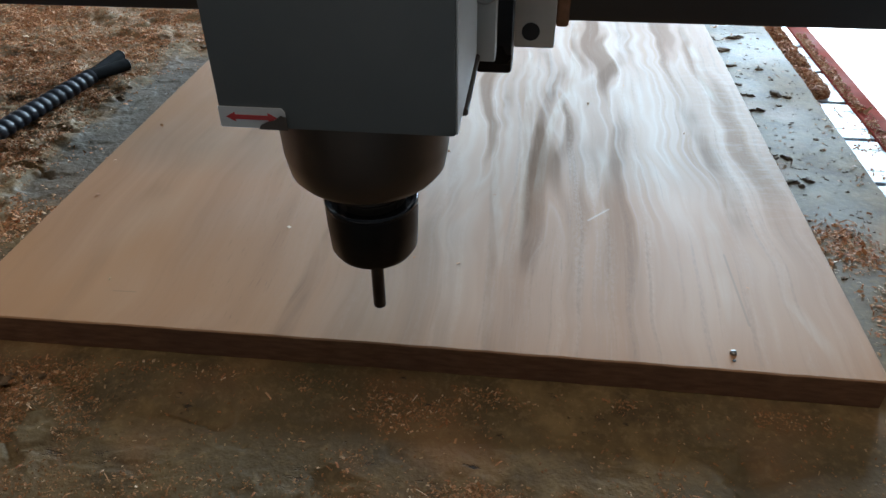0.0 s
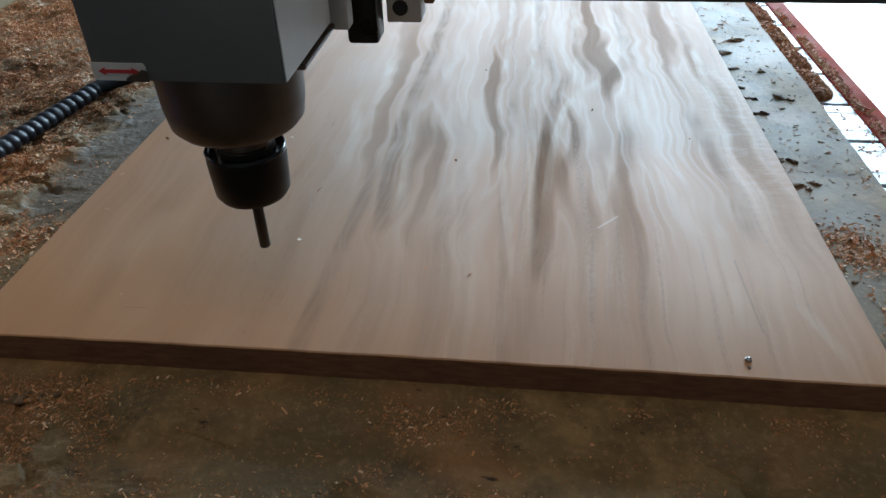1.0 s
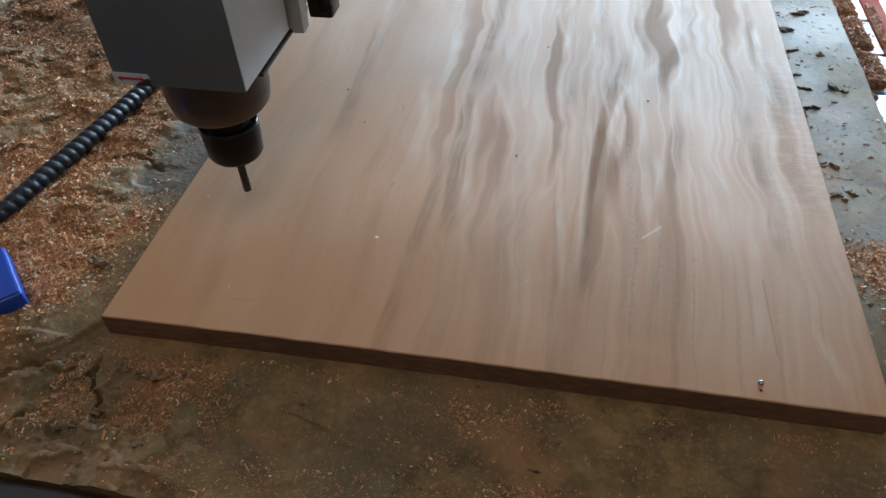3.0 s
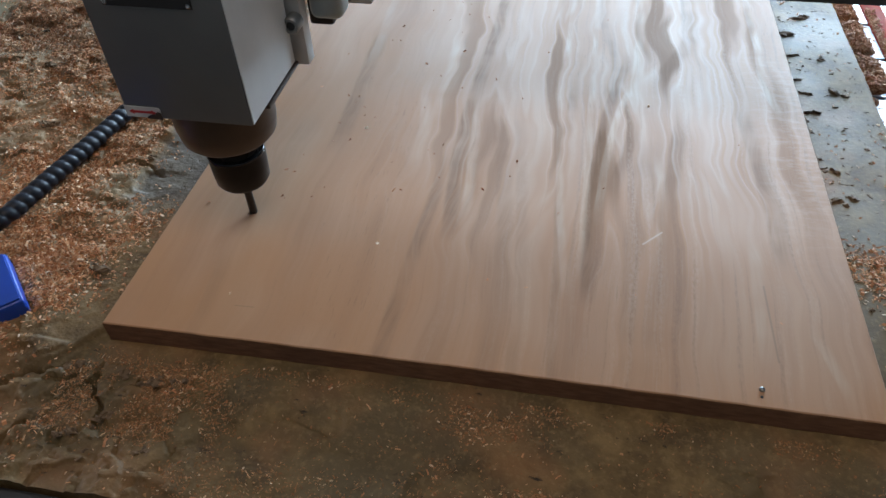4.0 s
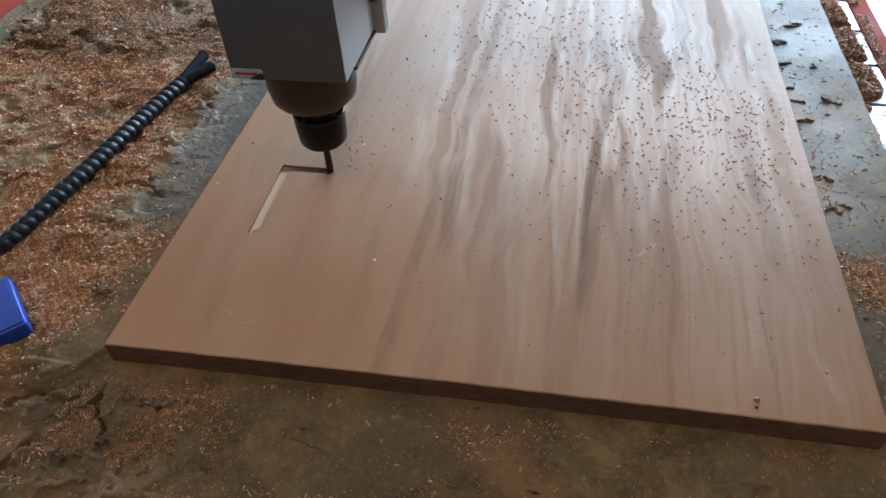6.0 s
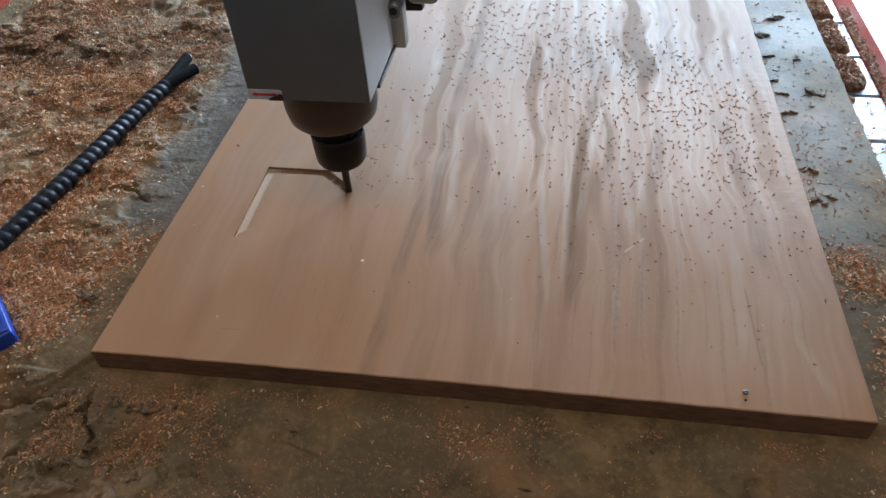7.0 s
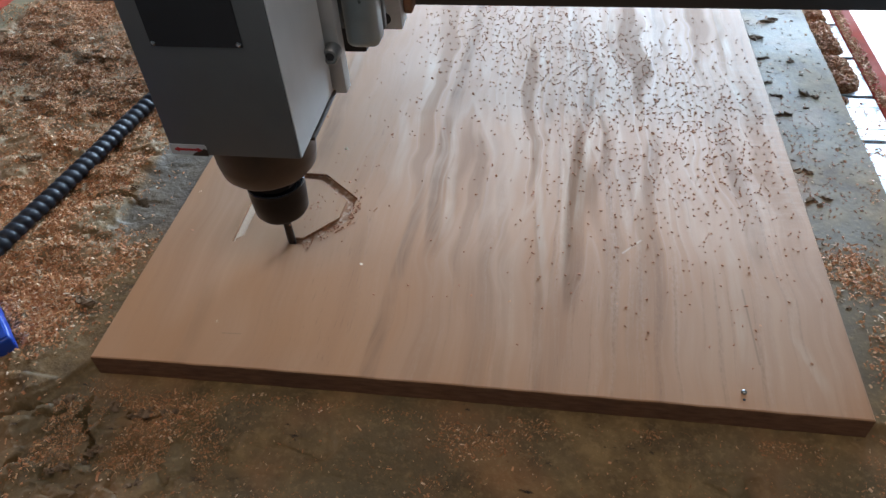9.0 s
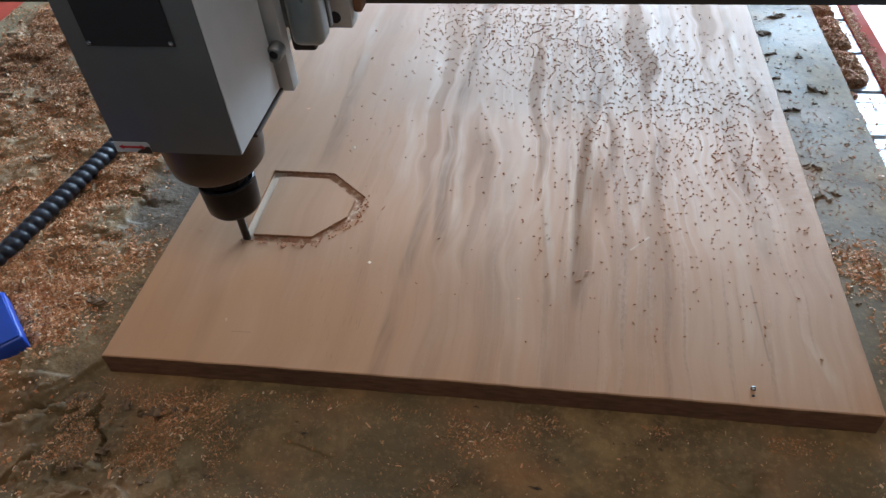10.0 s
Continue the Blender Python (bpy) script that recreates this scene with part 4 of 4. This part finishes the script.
def lay_clumps():
    rnd = random.Random(3)
    rows = []
    for x, y, k in ((0.641, 0.637, 0.012), (0.612, 0.586, 0.011), (0.615, 0.532, 0.008), (0.651, 0.528, 0.007), (0.618, 0.501, 0.004), (0.615, 0.477, 0.006), (0.619, 0.448, 0.007), (0.656, 0.454, 0.010), (0.617, 0.409, 0.008), (0.612, 0.371, 0.004), (0.663, 0.350, 0.005), (0.618, 0.306, 0.009), (0.619, 0.257, 0.009), (0.633, 0.266, 0.009)):
        rows.append((x, y, 0.0, 0.8 * k))
    for i in range(230):
        x, y = rnd.uniform(0.606, 0.684), rnd.uniform(0.12, 0.75)
        rows.append((x, y, 0.0, rnd.choice((0.0010, 0.0013, 0.0016, 0.0022, 0.003))))
    rows = [(x, y, float(table_height(np.array([x]), np.array([y]))[0]), k) for x, y, z, k in rows]
    tagged(clumps("dust_clumps", rows, rnd, M_CLUMP), "dark caked dust clumps on the bed beside the board", "dust", kind="stuff")
    rows = []
    for i in range(26):
        x, y = rnd.uniform(-0.40, -0.03), rnd.uniform(0.05, 0.60)
        rows.append((x, y, float(table_height(np.array([x]), np.array([y]))[0]), rnd.choice((0.004, 0.006, 0.009, 0.012))))
    for i in range(22):
        x, y = rnd.uniform(-0.02, 0.12), rnd.uniform(-0.11, -0.03)
        rows.append((x, y, float(table_height(np.array([x]), np.array([y]))[0]), rnd.choice((0.003, 0.005, 0.007))))
    tagged(clumps("dust_clumps", rows, rnd, M_CLUMP), "dark caked dust clumps among the shavings", "dust", kind="stuff")


lay_clumps()

# ---- the cut: when the tool passes, each bit of wood leaves as a chip ----
TOOL = [
    (0.0, 0.2978, -0.003, 0.0525), (0.5, 0.2505, 0.0290, 0.0525), (1.0, 0.1965, 0.0635, 0.0525), (1.5, 0.1412, 0.0985, 0.0525),
    (2.0, 0.0865, 0.1335, 0.0525), (2.15, 0.0745, 0.1420, 0.0525), (2.5, 0.0738, 0.1430, 0.0490), (3.0, 0.0735, 0.1435, 0.0375), (3.2, 0.0735, 0.1435, 0.0325),
    (3.95, 0.0735, 0.1435, 0.0151), (4.1, 0.0735, 0.1470, 0.0150), (4.5, 0.0732, 0.1830, 0.0150), (5.0, 0.0727, 0.2240, 0.0150), (5.2, 0.0725, 0.2385, 0.0150),
    (5.27, 0.0728, 0.2418, 0.0150), (5.35, 0.0760, 0.2419, 0.0150), (6.1, 0.1270, 0.2415, 0.0150), (6.25, 0.1325, 0.2413, 0.0150), (6.5, 0.1365, 0.2382, 0.0150), (7.0, 0.1630, 0.2152, 0.0150),
    (7.2, 0.1708, 0.2083, 0.0150), (7.3, 0.1712, 0.2045, 0.0150), (7.5, 0.1703, 0.1965, 0.0150), (7.7, 0.1697, 0.1870, 0.0150), (8.0, 0.1690, 0.1785, 0.0150), (8.1, 0.1675, 0.1758, 0.0150),
    (8.5, 0.1472, 0.1530, 0.0150), (8.7, 0.1400, 0.1446, 0.0150), (8.8, 0.1370, 0.1440, 0.0150), (9.0, 0.1275, 0.1440, 0.0150), (9.5, 0.0960, 0.1438, 0.0150), (9.9, 0.0760, 0.1435, 0.0150), (10.0, 0.0742, 0.1435, 0.0150),
]


def cut_time(x, y):
    """When the tool's middle comes nearest to a place of the groove."""
    best = (9.0, 10.0)
    for (ta, xa, ya, za), (tb, xb, yb, zb) in zip(TOOL[9:], TOOL[10:]):
        a, b, p = Vector((xa, ya)), Vector((xb, yb)), Vector((x, y))
        d = b - a
        u = min(1.0, max(0.0, (p - a).dot(d) / max(1e-12, d.dot(d))))
        best = min(best, ((a + d * u - p).length, ta + (tb - ta) * u))
    return best[1]


chips = tagged(new("routed_chips"), "brown wood chips that the cutter throws over the board", "wood chips", kind="stuff")


def build_chips():
    rnd = random.Random(11)
    made = []
    k = len(CUT)
    skin = T - 0.0008
    # two coarse layers below and two fine ones above
    low, deep = T - 0.0015, T - 0.0023
    for z0, z1, grain, lanes, layer in ((T - DEPTH + 0.0002, deep, 0.0023, 3, 0), (deep, low, 0.0023, 3, 0), (low, skin, 0.00115, 7, 1), (skin, T, 0.00105, 8, 2)):
        for e in range(k):
            oa, ob_, ia, ib = OUTER[e], OUTER[(e + 1) % k], INNER[e], INNER[(e + 1) % k]
            n = max(2, round((Vector(CUT[(e + 1) % k]) - Vector(CUT[e])).length / grain))
            net = {}
            for j in range(n + 1):
                for lane in range(lanes + 1):
                    u = j / n + (rnd.uniform(-0.28, 0.28) / n if 0 < j < n else 0)
                    v = lane / lanes + (rnd.uniform(-0.28, 0.28) / lanes if 0 < lane < lanes else 0)
                    net[j, lane] = oa.lerp(ob_, u).lerp(ia.lerp(ib, u), v)
            for j in range(n):
                for lane in range(lanes):
                    quad = (net[j, lane], net[j + 1, lane], net[j + 1, lane + 1], net[j, lane + 1])
                    c = sum((Vector(q) for q in quad), Vector((0, 0))) / 4
                    zc = (z0 + z1) / 2
                    k0 = 1.0 if layer == 2 else 0.72
                    bm = prism([((q.x - c.x) * k0, (q.y - c.y) * k0) for q in quad], z0 - zc, z1 - zc)
                    bmesh.ops.recalc_face_normals(bm, faces=bm.faces[:])
                    bm.normal_update()
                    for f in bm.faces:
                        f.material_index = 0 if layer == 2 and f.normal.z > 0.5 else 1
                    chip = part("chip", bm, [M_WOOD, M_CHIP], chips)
                    chip.location = (c.x, c.y, zc)
                    made.append((chip, c.copy(), zc, cut_time(c.x, c.y), layer))
    return made


CHIPS = build_chips()


def landing(rnd, t, layer):
    """Where a chip comes to rest: a fan beyond the tool, denser far off as the cut goes on."""
    while True:
        r = rnd.random()
        if rnd.random() < (0.80 if layer < 1 else 0.35 if t < 7.2 else 0.10):
            return rnd.uniform(0.22, 0.55), rnd.uniform(0.74, 1.15)
        if r < (0.25 if t < 8.2 else 0.74):
            y = rnd.gauss(0.57, 0.085)
            x = rnd.gauss(0.31, 0.085) + 0.45 * (0.57 - y)
        elif r < 0.86:
            u = rnd.random()
            x, y = 0.34 + 0.31 * u + rnd.gauss(0, 0.05), 0.46 - 0.16 * u + rnd.gauss(0, 0.09)
        else:
            x, y = rnd.gauss(0.48, 0.09), rnd.gauss(0.24, 0.11)
        if 0.17 < x < 0.68 and 0.02 < y < 1.1 and not 0.590 < x < 0.612:
            return x, y


def motions():
    head_rows = [(t, pose(x, y, z)) for t, x, y, z in TOOL]
    walk(spindle, head_rows)
    walk(carriage, [(t, pose(x, y, 0)) for t, x, y, z in TOOL])
    walk(gantry, [(t, pose(0, y, 0)) for t, x, y, z in TOOL])
    rnd = random.Random(23)
    for chip, c, zc, tc, layer in CHIPS:
        t0 = round(max(3.7, tc - 0.05) * FPS) / FPS
        x, y = landing(rnd, tc, layer)
        if layer > 0 and tc > 7.1 and rnd.random() < 0.055:
            away = Vector((c.x - 0.122, c.y - 0.193)).normalized() * rnd.uniform(0.0048, 0.0085)
            x, y = c.x + away.x, c.y + away.y
        on = T if x < 0.6 else 0.0
        turn = rnd.uniform(-80, 80)
        rows = [(0.0, pose(c.x, c.y, zc)), (t0, pose(c.x, c.y, zc))]
        fly = rnd.uniform(0.16, 0.30)
        high = rnd.uniform(0.01, 0.05)
        flip = rnd.choice((-1, 1))
        lean = 180 - rnd.uniform(2, 22)
        for u in (0.35, 0.7, 1.0):
            t = t0 + fly * u
            if t > 9.99:
                break
            z = zc + (on + (0.0005 if layer else 0.0012) - zc) * u + high * 4 * u * (1 - u)
            rows.append((t, pose(c.x + (x - c.x) * u, c.y + (y - c.y) * u, z, flip * lean * u, 0, turn * u)))
        rows.append((10.0, rows[-1][1]))
        walk(chip, rows)


motions()
